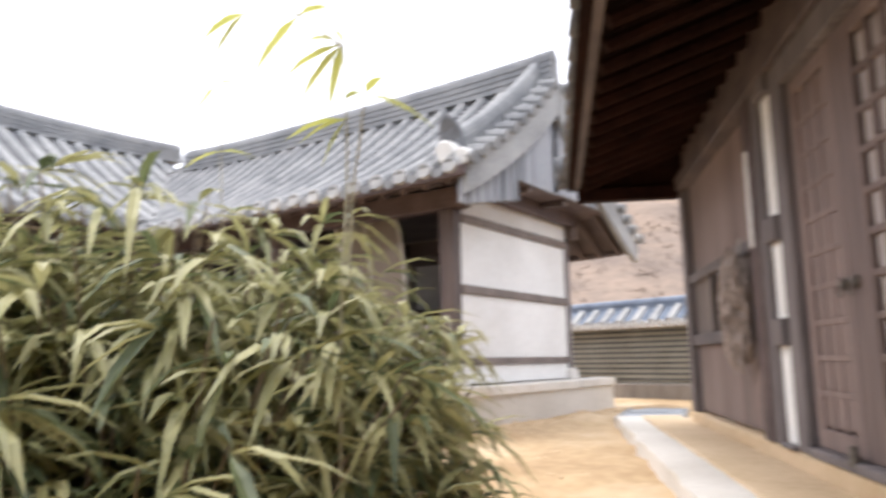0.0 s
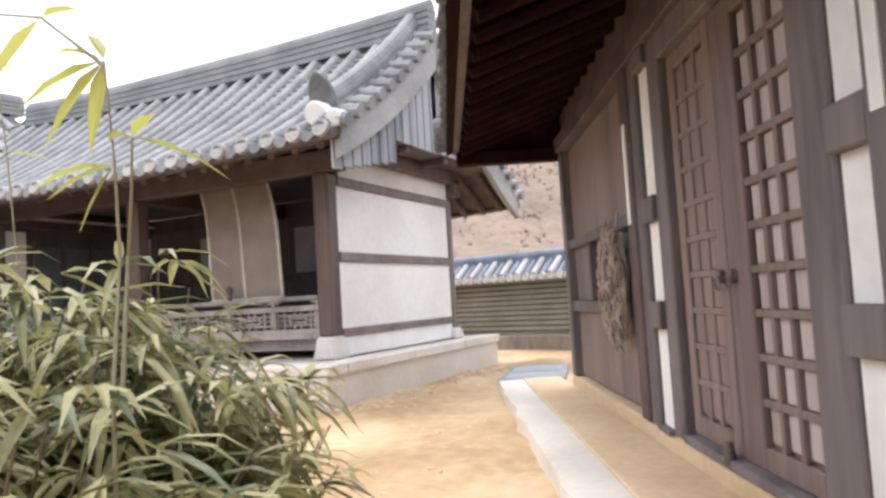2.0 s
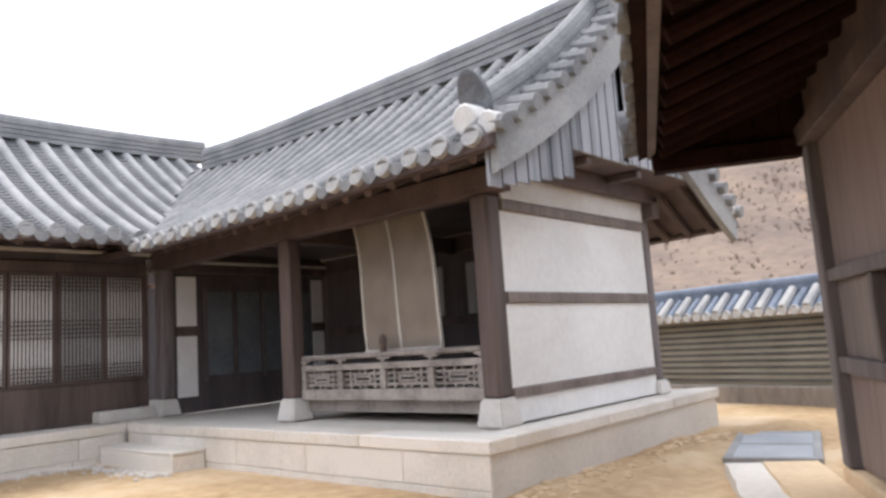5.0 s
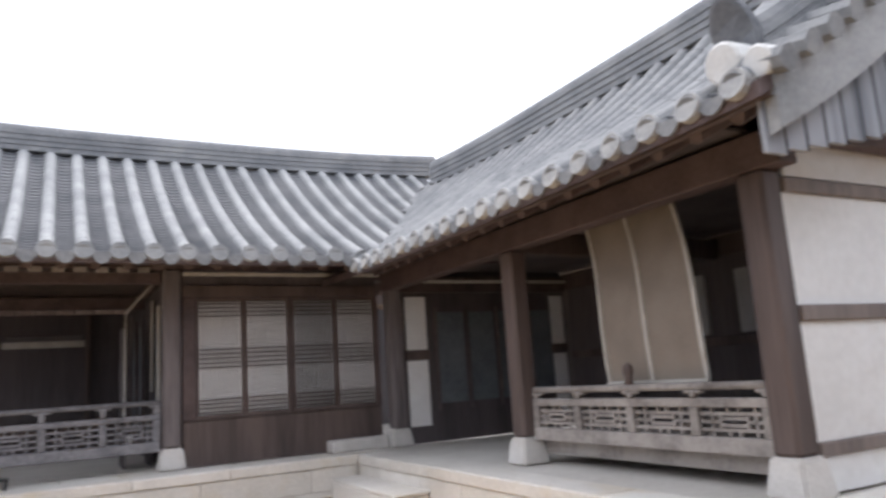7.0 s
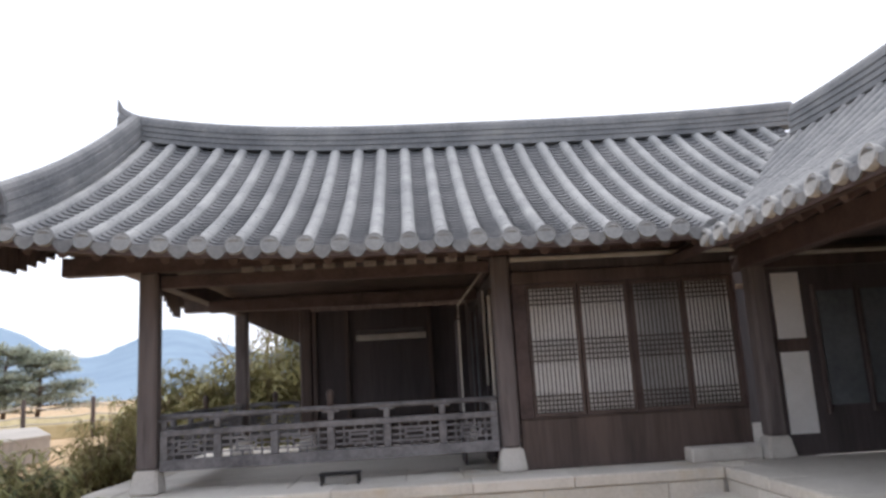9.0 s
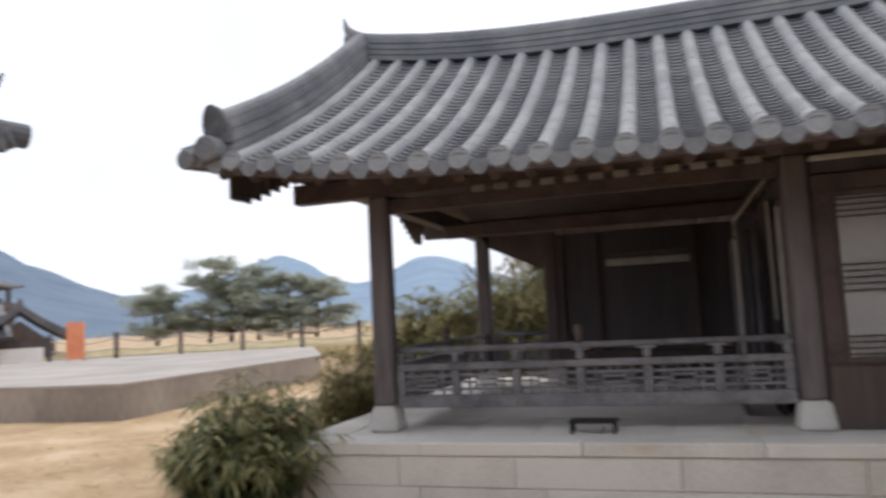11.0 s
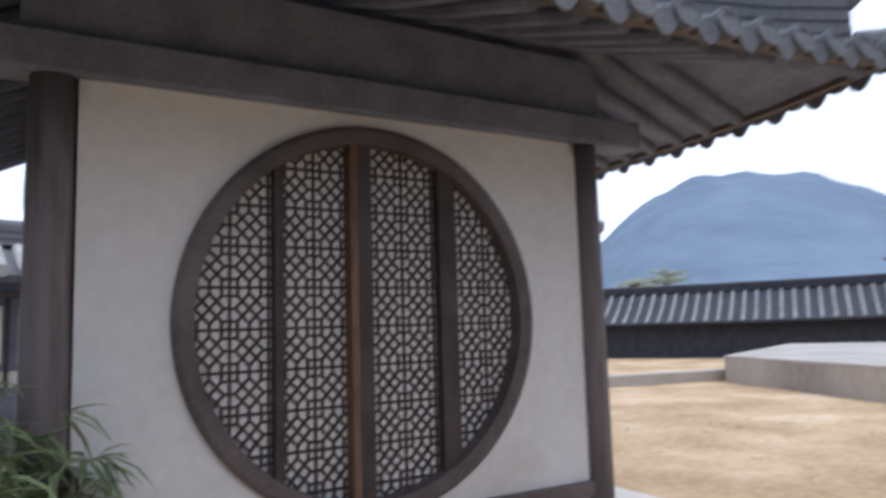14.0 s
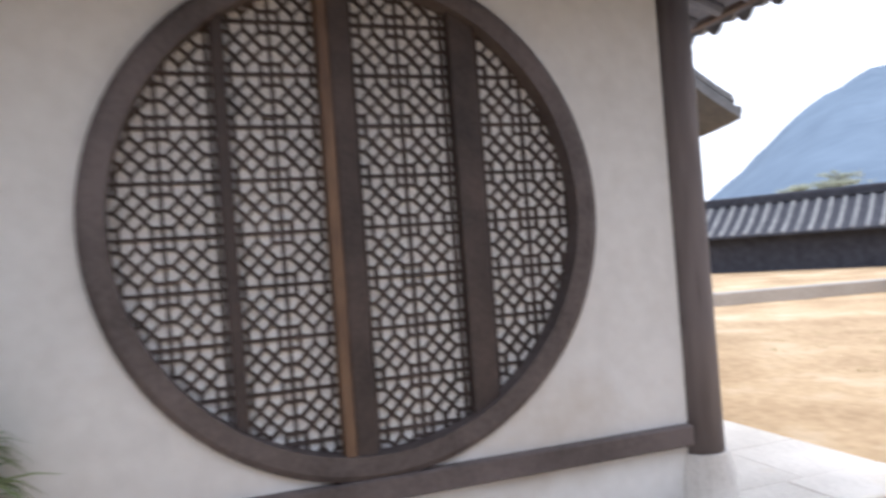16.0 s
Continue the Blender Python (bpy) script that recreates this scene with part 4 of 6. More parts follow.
for y in (7.75, 8.95):
    part("cord", tube([(11.22, y, 2.985), (11.22, y, 3.065)], 0.006, 5), M_ROPE, blind, world=True)

bench = thing("low_table", pose(5.7, 13.16, PT), "small low black lacquered table on the porch paving", "table")
part("tabletop", box((-0.24, -0.12, 0.10), (0.24, 0.12, 0.125), 0.006), M_BLACK, bench)
for sx in (-0.21, 0.21):
    for sy in (-0.1, 0.1):
        part("leg", box((sx - 0.015, sy - 0.015, 0.0), (sx + 0.015, sy + 0.015, 0.099)), M_BLACK, bench)
slabst = thing("stepping_stone", pose(10.25, 13.10, PT - 0.004), "pale grey stone block below the doors", "stone")
part("block", box((-0.45, -0.13, 0), (0.40, 0.13, 0.17), 0.02), M_BASE, slabst)

# ---- door house beside the start of the walk ----
DA = 26.0
door_house = thing("house", pose(11.16, 3.57, 0, 0, 0, 180 + DA), "dark timber house with panelled double door and white plaster strips", "house", "courtyard houses")
D_F = Slope(-0.12, 13.0, 2.2, 3.46, -1, 2.80, 1.75, 0.0, 0.0)
D_B = Slope(-0.12, 13.0, 2.2, 3.46, 1, 2.80, 1.75, 0.0, 0.0)
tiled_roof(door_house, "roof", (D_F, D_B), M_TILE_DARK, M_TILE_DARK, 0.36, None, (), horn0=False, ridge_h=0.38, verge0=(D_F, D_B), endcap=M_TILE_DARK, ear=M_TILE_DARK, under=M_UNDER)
ZB = 0.24


def dpart(name, lo, hi, material, label="", bevel=0.006):
    return part(name, box(lo, hi, bevel), material, door_house, label)


dpart("sill_stone", (-0.05, -0.05, -0.1), (13, 0.3, ZB - 0.002), M_OCHRE, bevel=0.015)
dpart("end_wall", (0.02, 0.16, ZB), (0.14, 4.3, 2.9), M_DARKROOM)
dpart("back_wall", (0.0, 4.31, -0.1), (13.0, 4.4, 2.9), M_DARKROOM)
dpart("inner_lining", (0.15, 0.14, ZB), (13.0, 0.18, 2.75), M_DARKROOM)
dpart("column", (-0.02, -0.05, ZB), (0.17, 0.13, 2.62), M_COLW, bevel=0.012)
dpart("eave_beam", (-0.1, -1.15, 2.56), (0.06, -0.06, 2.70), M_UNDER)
dpart("wall_plate", (0.0, -0.09, 2.622), (13, 0.12, 2.78), M_WOOD)
dpart("eave_infill", (0.02, 0.0, 2.782), (13, 0.05, 3.16), M_WOOD)
bm = bmesh.new()
prism(bm, [(0.06, 2.665), (4.4, 2.665), (4.4, 3.1), (2.2, 4.3), (0.06, 3.1)], 0, 0.03, 0.12)
part("gable_boards", bm, M_WOOD, door_house)
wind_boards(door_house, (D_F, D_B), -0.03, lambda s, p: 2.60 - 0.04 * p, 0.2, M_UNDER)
# boarded bay
for k in range(9):
    x0 = 0.18 + k * 0.29
    dpart("plank", (x0 + 0.003, 0.03, ZB + 0.02), (x0 + 0.287, 0.06, 0.92), M_DOOR, bevel=0.004)
dpart("rail", (0.175, -0.03, 0.922), (2.79, 0.09, 1.03), M_COLW)
dpart("rail", (0.175, -0.03, 1.57), (2.79, 0.09, 1.66), M_COLW)
dpart("board", (0.175, 0.03, 1.662), (2.79, 0.06, 2.62), M_DOOR, "brown boarded upper panel")
dpart("board", (0.175, 0.03, 1.032), (1.10, 0.06, 1.568), M_COL)
dpart("board", (1.80, 0.03, 1.032), (2.79, 0.06, 1.568), M_COL)
dpart("stile", (1.10, -0.02, 1.032), (1.17, 0.07, 1.568), M_COL)
dpart("stile", (1.73, -0.02, 1.032), (1.80, 0.07, 1.568), M_COL)
dpart("column", (2.80, -0.07, ZB), (3.00, 0.12, 2.62), M_RED, bevel=0.012)
dpart("column", (3.03, -0.06, ZB), (3.20, 0.12, 2.62), M_COLW, bevel=0.012)


def plaster_strip(x0, x1, y0=0.02):
    for z0, z1 in ((ZB + 0.03, 0.87), (1.04, 1.53), (1.69, 2.50)):
        dpart("plaster_panel", (x0, y0, z0), (x1, 0.06, z1), M_PLASTER, "narrow white plaster panel", 0.0)
    for z0, z1 in ((ZB, ZB + 0.028), (0.872, 1.038), (1.532, 1.688), (2.502, 2.62)):
        dpart("cross_piece", (x0, y0 - 0.05, z0), (x1, 0.09, z1), M_COLW)


plaster_strip(3.21, 3.445, -0.03)
dpart("door_post", (3.45, -0.05, ZB), (3.65, 0.12, 2.62), M_COLW, bevel=0.01)
dpart("door_lintel", (3.652, -0.05, 2.46), (5.19, 0.11, 2.618), M_COLW)
dpart("threshold", (3.652, -0.06, ZB), (5.19, 0.1, ZB + 0.05), M_COLW)


def door_leaf(x0, x1, lat0, lat1, rows, cols, name, infill, face=0.034):
    leaf = part(name, box((x0 + 0.004, 0.045, ZB + 0.055), (x1 - 0.004, 0.07, 2.455)), M_DOOR, door_house, "panelled dark wooden door leaf, shut")
    for a, b in ((x0 + 0.004, lat0), (lat1, x1 - 0.004)):
        part("stile", box((a, 0.005, ZB + 0.055), (b, 0.044, 2.455), 0.006), M_DOOR, leaf)
    part("bottom_rail", box((lat0, 0.005, ZB + 0.055), (lat1, 0.044, 0.40), 0.006), M_DOOR, leaf)
    part("top_rail", box((lat0, 0.005, 2.36), (lat1, 0.044, 2.455), 0.006), M_DOOR, leaf)
    h = (2.36 - 0.40) / rows
    for r in range(1, rows):
        z = 0.40 + r * h
        part("muntin", box((lat0, 0.012, z - 0.018), (lat1, 0.044, z + 0.018), 0.004), M_DOOR, leaf)
    for c in range(1, cols):
        x = lat0 + (lat1 - lat0) * c / cols
        part("muntin", box((x - 0.017, 0.010, 0.40), (x + 0.017, 0.044, 2.36), 0.004), M_DOOR, leaf)
    for r in range(rows):
        for c in range(cols):
            xa = lat0 + (lat1 - lat0) * c / cols + 0.02
            xb = lat0 + (lat1 - lat0) * (c + 1) / cols - 0.02
            part("panel", box((xa, face, 0.40 + r * h + 0.02), (xb, 0.045, 0.40 + (r + 1) * h - 0.02), 0.003), infill, leaf)
    return leaf


la = door_leaf(3.655, 4.33, 3.76, 4.22, 10, 3, "door", M_DOOR, 0.020)
lb = door_leaf(4.335, 5.19, 4.58, 5.08, 10, 3, "door", M_PANEL)
for lf, x in ((la, 4.27), (lb, 4.41)):
    bm = bmesh.new()
    bm_tube(bm, [(x, 0.004, 1.16), (x, -0.02, 1.16)], [0.035, 0.03], 12)
    bm_tube(bm, [(x + 0.03 * math.cos(k * math.pi / 6), -0.03, 1.13 + 0.03 * math.sin(k * math.pi / 6)) for k in range(13)], 0.006, 6)
    part("handle", bm, M_BRASS, lf, "iron ring pull")
bm = tube([(4.30, -0.05, ZB + 0.03), (4.30, -0.05, ZB + 0.13)], [0.035, 0.02], 10)
part("door_stop", bm, M_BRASS, door_house, "small iron pin")
dpart("door_post", (5.195, -0.05, ZB), (5.445, 0.12, 2.62), M_COLW, bevel=0.01)
plaster_strip(5.45, 5.69, -0.03)
dpart("column", (5.695, -0.09, ZB), (5.955, 0.14, 2.62), M_COLW, bevel=0.015)
dpart("peeling_strip", (5.745, -0.098, 1.6), (5.815, -0.0905, 2.5), M_PLASTER, "peeling white plaster strip", 0.0)
for k in range(3):
    x0 = 5.96 + k * 2.3
    dpart("board", (x0, 0.03, ZB), (x0 + 2.05, 0.06, 2.62), M_DOOR)
    dpart("column", (x0 + 2.06, -0.07, ZB), (x0 + 2.29, 0.12, 2.62), M_COLW, bevel=0.012)
bm = bmesh.new()
bm_box(bm, (2.86, -0.078, 1.56), (2.93, -0.071, 2.25))
part("peeling_strip", bm, M_PLASTER, door_house, "peeling white plaster strip")
# plinth in front of the house
plinth = thing("plinth", pose(11.16, 3.57, 0, 0, 0, 180 + DA), "trodden ochre plinth with pale cement edge", "plinth", kind="structure")
part("earth_top", box((-0.85, -0.50, -0.3), (13, -0.051, 0.135), 0.01), M_OCHRE, plinth)
bm = bmesh.new()
front = [(-0.86 + 0.2 * k, -0.80 + 0.05 * noise.noise(Vector((k * 0.43, 0, 5)))) for k in range(70)]
back = [(x, -0.502 - 0.035 * abs(noise.noise(Vector((x * 1.7, 0, 9))))) for x, y in front]
prism(bm, front + back[::-1], 2, -0.3, 0.125)
part("cement_edge", bm, M_CEMENT, plinth, "pale cement edge strip, worn uneven")
part("cement_toe", box((-0.86, -0.53, -0.3), (13, -0.502, 0.118)), M_OCHRE, plinth)

# straw bundle hung on the boarded bay
straw = thing("straw_ornament", door_house.matrix_basis @ pose(2.42, -0.07, 0.70), "dry straw and bark bundle hung on the boarded wall", "ornament")
bm = bmesh.new()
rg = random.Random(3)
for k in range(260):
    f = rg.random()
    z = 0.02 + 0.86 * f
    wd = 0.30 * math.sin(math.pi * min(1, 0.12 + 0.83 * f)) ** 0.7
    x = rg.uniform(-wd, wd)
    y = -0.11 * (1 - (x / 0.36) ** 2) * math.sin(math.pi * (0.1 + 0.8 * f)) + rg.uniform(-0.02, 0.02)
    L = rg.uniform(0.06, 0.17)
    dx = rg.uniform(-0.05, 0.05)
    r = rg.uniform(0.006, 0.014)
    bm_tube(bm, [(x - dx, y, z - L / 2), (x, y - 0.018, z), (x + dx, y, z + L / 2)], [r * 0.5, r, r * 0.4], 4)
part("straw", bm, M_STRAW, straw, kind="stuff")
bm = bmesh.new()
r = bmesh.ops.create_uvsphere(bm, u_segments=14, v_segments=10, radius=1)
for v in r["verts"]:
    k = 1 + 0.25 * noise.noise(v.co * 3)
    v.co = Vector((v.co.x * 0.25 * k, v.co.y * 0.07 * k, 0.45 + v.co.z * 0.41 * k))
part("bark_core", bm, M_STRAW, straw)
part("hanger", tube([(0, 0.0, 0.8), (0, 0.03, 1.0)], 0.006, 5), M_ROPE, straw)

# ---- house with the round window ----
WA = math.degrees(math.atan2(-0.427, -0.904))
moon = thing("house", pose(-0.496, 9.01, 0, 0, 0, WA), "plastered timber house with a large round lattice window", "house", "courtyard houses")
WX = -1.72
W_N = Slope(WX, 5.6, 1.83, 3.58, -1, 3.48, 1.75, 0.20, 0.1, hip0=True)
W_S = Slope(WX, 5.6, 1.83, 3.7, 1, 3.20, 2.03, 0.20, 0.1, hip0=True)
# the hipped end, in a frame turned by a quarter
W_E = Slope(1.83 - 3.58, 1.83 + 3.7, -WX - 3.58, 3.58, 1, 3.48, 1.75, 0.20, 0.20, hip0=True, hip1=True)
w_roof = tiled_roof(moon, "roof", (W_N, W_S), M_TILE_DARK, M_TILE_DARK, 0.37, None, (), ridge_h=0.4, ridge_x=(WX + 3.58, 5.6), under=M_SOFFIT, drip=0.175, rdrop=0.075, thick=0.04)
w_end = tiled_roof(moon, "roof", (W_E,), M_TILE_DARK, M_TILE_DARK, 0.37, None, (), under=M_SOFFIT, drip=0.175, rdrop=0.075, thick=0.04, place=Matrix.Rotation(math.pi / 2, 4, 'Z'), ridge=False)
for s in (W_N, W_S):
    hl = [s.at(WX + p, p, 0.03) for p in (0.25, 0.6, 1.2, 1.8, 2.4, s.half - 0.05)]
    ridge_courses(w_roof, "hip_course", hl, 0.28, 0.42, M_TILE_DARK, 4)
    c = hl[0] + V(-0.02, s.side * 0.02, 0.42)
    o = V(-1, s.side, 0).normalized()
    part("hip_horn", tube([c - o * 0.25, c, c + o * 0.12 + V(0, 0, 0.08), c + o * 0.2 + V(0, 0, 0.22)], [0.10, 0.09, 0.05, 0.012], 8), M_TILE_DARK, w_roof)
    e = s.at(WX, 0.0, 0.0)
    part("corner_tile", tube([e - o * 0.3 + V(0, 0, 0.1), e + o * 0.1 + V(0, 0, 0.08)], [0.12, 0.13], 12), M_TILE_DARK, w_roof)
    part("hip_rafter", tube([e - o * 0.25 + V(0, 0, -0.06), e - o * 2.4 + V(0, 0, 0.62)], [0.10, 0.12], 8), M_SOFFIT, w_roof)
CY, CZ, RO, RI = 1.84, 1.818, 1.31, 1.195


def wpart(name, bm, material, label="", parent=None, smooth=False, kind=""):
    return part(name, bm, material, parent or moon, label, smooth=smooth, kind=kind)


# plaster wall with a round opening through it
bm = bmesh.new()
n = 72
corner = []
for x in (0.0, 0.2):
    inner, outer = [], []
    for k in range(n):
        an = 2 * math.pi * k / n
        c, s = math.cos(an), math.sin(an)
        inner.append(bm.verts.new((x, CY + (RI + 0.03) * c, CZ + (RI + 0.03) * s)))
        ty = ((3.66 - CY) if c > 0 else (CY - 0.0)) / max(1e-6, abs(c))
        tz = ((3.22 - CZ) if s > 0 else (CZ - 0.40)) / max(1e-6, abs(s))
        tt = min(ty, tz)
        outer.append(bm.verts.new((x, CY + tt * c, CZ + tt * s)))
    corner.append((inner, outer))
for inner, outer in corner:
    for k in range(n):
        bm.faces.new((inner[k], inner[(k + 1) % n], outer[(k + 1) % n], outer[k]))
for k in range(n):
    bm.faces.new((corner[0][0][k], corner[0][0][(k + 1) % n], corner[1][0][(k + 1) % n], corner[1][0][k]))
wpart("plaster_wall", bm, M_PLASTER_W, "aged cream plaster wall")
for y0, y1, z0, z1 in ((0, 0.06, 0.40, 3.22), (3.60, 3.66, 0.40, 3.22), (0, 3.66, 3.07, 3.22), (0.0, 3.66, 0.40, 0.60)):
    wpart("wall_edge", box((0.004, y0, z0), (0.196, y1, z1)), M_PLASTER_W)
bm = bmesh.new()
prof = ((RI - 0.005, -0.055), (RI - 0.005, 0.20), (RO, 0.20), (RO + 0.005, -0.035), (RO - 0.03, -0.055))
rings = [[bm.verts.new((x, CY + r * math.cos(2 * math.pi * k / 96), CZ + r * math.sin(2 * math.pi * k / 96))) for k in range(96)] for r, x in prof]
for i in range(len(rings)):
    r0, r1 = rings[i], rings[(i + 1) % len(rings)]
    for k in range(96):
        bm.faces.new((r0[k], r0[(k + 1) % 96], r1[(k + 1) % 96], r1[k]))
window = wpart("round_window", bm, M_FRAME, "large round wooden lattice window, papered")
bm = bmesh.new()
v = [bm.verts.new((0.0745, CY + (RI) * math.cos(2 * math.pi * k / 64), CZ + RI * math.sin(2 * math.pi * k / 64))) for k in range(64)]
v2 = [bm.verts.new((0.079, q.co.y, q.co.z)) for q in v]
bm.faces.new(v)
bm.faces.new(v2[::-1])
for k in range(64):
    bm.faces.new((v[k], v[(k + 1) % 64], v2[(k + 1) % 64], v2[k]))
wpart("paper", bm, M_PAPER, "pale window paper", window)
# upright members: y from, y to, depth, material
for y0, y1, d0, m_, lab in ((2.463, 2.528, 0.0, M_BAR, "dark sash stile"), (1.966, 2.022, -0.045, M_OAK, "worn orange-brown meeting stile"),
                            (1.854, 1.964, -0.03, M_BAR, "dark sash stile"), (1.174, 1.316, -0.01, M_BAR, "dark wide sash stile")):
    h = math.sqrt(max(0.01, (RI + 0.02) ** 2 - min(abs(y0 - CY), abs(y1 - CY)) ** 2))
    wpart("sash_stile", box((d0, y0, CZ - h), (0.08, y1, CZ + h), 0.006), m_, lab, window)


def clip_seg(a, b, y0, y1):
    """Clip a segment of the window plane to a sash and to the round opening."""
    (ay, az), (by, bz) = a, b
    t0, t1 = 0.0, 1.0
    dy, dz = by - ay, bz - az
    for lo in ((ay - y0, dy), (y1 - ay, -dy)):
        q, d = lo
        if abs(d) < 1e-9:
            if q < 0:
                return None
        else:
            t = -q / d
            if d > 0:
                t0 = max(t0, t)
            else:
                t1 = min(t1, t)
    A = dy * dy + dz * dz
    B = 2 * ((ay - CY) * dy + (az - CZ) * dz)
    C = (ay - CY) ** 2 + (az - CZ) ** 2 - (RI - 0.003) ** 2
    disc = B * B - 4 * A * C
    if disc <= 0:
        return None
    t0 = max(t0, (-B - math.sqrt(disc)) / (2 * A))
    t1 = min(t1, (-B + math.sqrt(disc)) / (2 * A))
    if t1 - t0 < 1e-3:
        return None
    return (ay + dy * t0, az + dz * t0), (ay + dy * t1, az + dz * t1)


def lattice_bar(bm, a, b, depth, w=0.0092):
    d = Vector((0, b[0] - a[0], b[1] - a[1]))
    L = d.length
    d.normalize()
    nrm = Vector((0, -d.z, d.y)) * w
    pa, pb = Vector((0, *a)), Vector((0, *b))
    vs = []
    for p in (pa, pb):
        for x, s in ((depth, -1), (depth, 1), (0.074, 1), (0.074, -1)):
            vs.append(bm.verts.new(p + nrm * s + Vector((x, 0, 0))))
    for k in range(4):
        bm.faces.new((vs[k], vs[(k + 1) % 4], vs[4 + (k + 1) % 4], vs[4 + k]))
    bm.faces.new(vs[:4][::-1])
    bm.faces.new(vs[4:])


def moon_lattice(y0, y1, centre, w=0.245, h=0.262):
    """Square cells: a tilted square of four in each, four little squares where the cells meet."""
    bm = bmesh.new()
    segs = []
    q = 0.20
    z = CZ - 5 * h - 0.05
    while z < CZ + RI + 0.2:
        segs.append(((y0, z), (y1, z)))
        for c in range(-2, 2):
            yb = centre + c * w
            segs.append(((yb, z), (yb, z + h)))
            m = (yb + w / 2, z + h / 2)
            for sx in (-1, 1):
                for sz in (-1, 1):
                    kx, kz = m[0] + sx * w * (0.5 - q), m[1] + sz * h * (0.5 - q)
                    segs.append(((kx, kz), (m[0] + sx * w * 0.5, kz)))
                    segs.append(((kx, kz), (kx, m[1] + sz * h * 0.5)))
                    segs.append((m, (kx, kz)))
                    segs.append(((m[0] + sx * w * 0.36, m[1]), (m[0], m[1] + sz * h * 0.36)))
                segs.append(((m[0] + sx * w * 0.36, m[1]), (m[0] + sx * w * 0.5, m[1])))
                segs.append(((m[0], m[1] + sx * h * 0.36), (m[0], m[1] + sx * h * 0.5)))
        z += h
    for i, (a, b) in enumerate(segs):
        c = clip_seg(a, b, y0, y1)
        if c:
            lattice_bar(bm, c[0], c[1], 0.054 + 0.0006 * (i % 7))
    return bm


for y0, y1 in ((2.528, 3.06), (2.022, 2.463), (1.316, 1.854), (0.62, 1.174)):
    wpart("lattice", moon_lattice(y0, y1, (y0 + y1) / 2), M_BAR, "fine dark lattice bars", window, kind="stuff")

wpart("room_wall", box((0.9, -0.1, 0.1), (0.95, 3.76, 3.2)), M_DARKROOM)
wpart("sill_beam", box((-0.06, 0.0, 0.395), (0.2, 3.66, 0.515), 0.01), M_FRAME)
wpart("base_plaster", box((0.02, 0.0, 0.07), (0.18, 3.66, 0.393)), M_PLASTER_W, "cream plaster below the sill beam")
wpart("top_beam", box((-0.08, -0.7, 3.222), (0.22, 4.36, 3.46), 0.015), M_SOFFIT)
wpart("eave_infill", box((0.02, -0.3, 3.462), (0.12, 3.96, 3.95)), M_SOFFIT)
for y in (-0.13, 3.79):
    bm = tube([(0.06, y, 0.33), (0.06, y, 1.2), (0.06, y, 2.2), (0.06, y, 3.22)], [0.132, 0.13, 0.125, 0.12], 16)
    wpart("column", bm, M_COLW, "round weathered wooden column", smooth=True)
    bm = tube([(0.06, y, 0.05), (0.06, y, 0.20), (0.06, y, 0.33)], [0.20, 0.185, 0.15], 16)
    wpart("base_stone", bm, M_BASE, "pale round base stone")
for y in (-0.13, 3.79):
    wpart("long_beam", box((0.221, y - 0.1, 3.0 + 0.22), (5.1, y + 0.1, 3.45), 0.012), M_SOFFIT)
wpart("end_wall", box((5.102, -0.17, 0.07), (5.18, 3.83, 3.9)), M_PLASTER_W)
wpart("side_wall", box((0.22, -0.17, 0.07), (5.1, -0.09, 3.22)), M_PLASTER_W)
wpart("side_wall", box((0.22, 3.75, 0.07), (5.1, 3.83, 3.22)), M_PLASTER_W)
wpod = thing("stone_podium", pose(-0.496, 9.01, 0, 0, 0, WA), "low pale stone podium under the round-window house", "podium", kind="structure")
part("core", box((-0.36, -1.36, -0.4), (5.5, 5.1, 0.05)), M_CEMENT, wpod)
rg = random.Random(8)
y = -1.42
while y < 5.1:
    L = rg.uniform(0.7, 1.0)
    part("capstone", box((-0.46, y, -0.11), (-0.02, min(5.15, y + L - 0.006), 0.068 + rg.uniform(-0.003, 0.003)), 0.012), M_STONE, wpod)
    part("slab", box((-0.44, y, -0.42), (-0.37, min(5.15, y + L - 0.006), -0.115), 0.008), M_STONE, wpod)
    y += L
for i in range(7):
    for j in range(2):
        part("paving", box((-0.014 + i * 0.7, -1.42 + j * 0.62, -0.10), (-0.014 + i * 0.7 + 0.694, -1.42 + j * 0.62 + 0.614, 0.066 + rg.uniform(-0.003, 0.003)), 0.008), M_STONE, wpod)
    part("slab", box((-0.014 + i * 0.7, -1.45, -0.42), (-0.014 + i * 0.7 + 0.694, -1.37, -0.105), 0.008), M_STONE, wpod)


# ---- boundary wall, brown hill and lying panel beyond the gable ----
bw = thing("boundary_wall", pose(17.9, 7.0, 0, 0, 0, math.degrees(math.atan2(5.0, 1.4))), "clay boundary wall with tile courses and tiled coping", "wall", kind="structure")
L0, L1 = -14.0, 9.0
part("core", box((L0, -0.22, -0.3), (L1, 0.2, 1.40)), M_WALLSTRIPE, bw)
part("footing", box((L0, 0.20, -0.3), (L1, 0.30, 0.30), 0.03), M_CONC, bw)
for k in range(10):
    z = 0.36 + k * 0.105
    part("tile_course", box((L0, 0.195, z), (L1, 0.225, z + 0.042), 0.004), M_WALLTILE, bw)
    part("clay_course", box((L0, 0.195, z + 0.045), (L1, 0.212, z + 0.1), 0.004), M_WALLSTRIPE, bw)
capm = cap_mesh("coping_end_tile", 0.075, M_LIME)
bm = bmesh.new()
prism(bm, [(0.42, 1.48), (-0.42, 1.48), (-0.04, 1.78), (0.04, 1.78)], 0, L0, L1)
part("coping", bm, M_BLUETILE, bw)
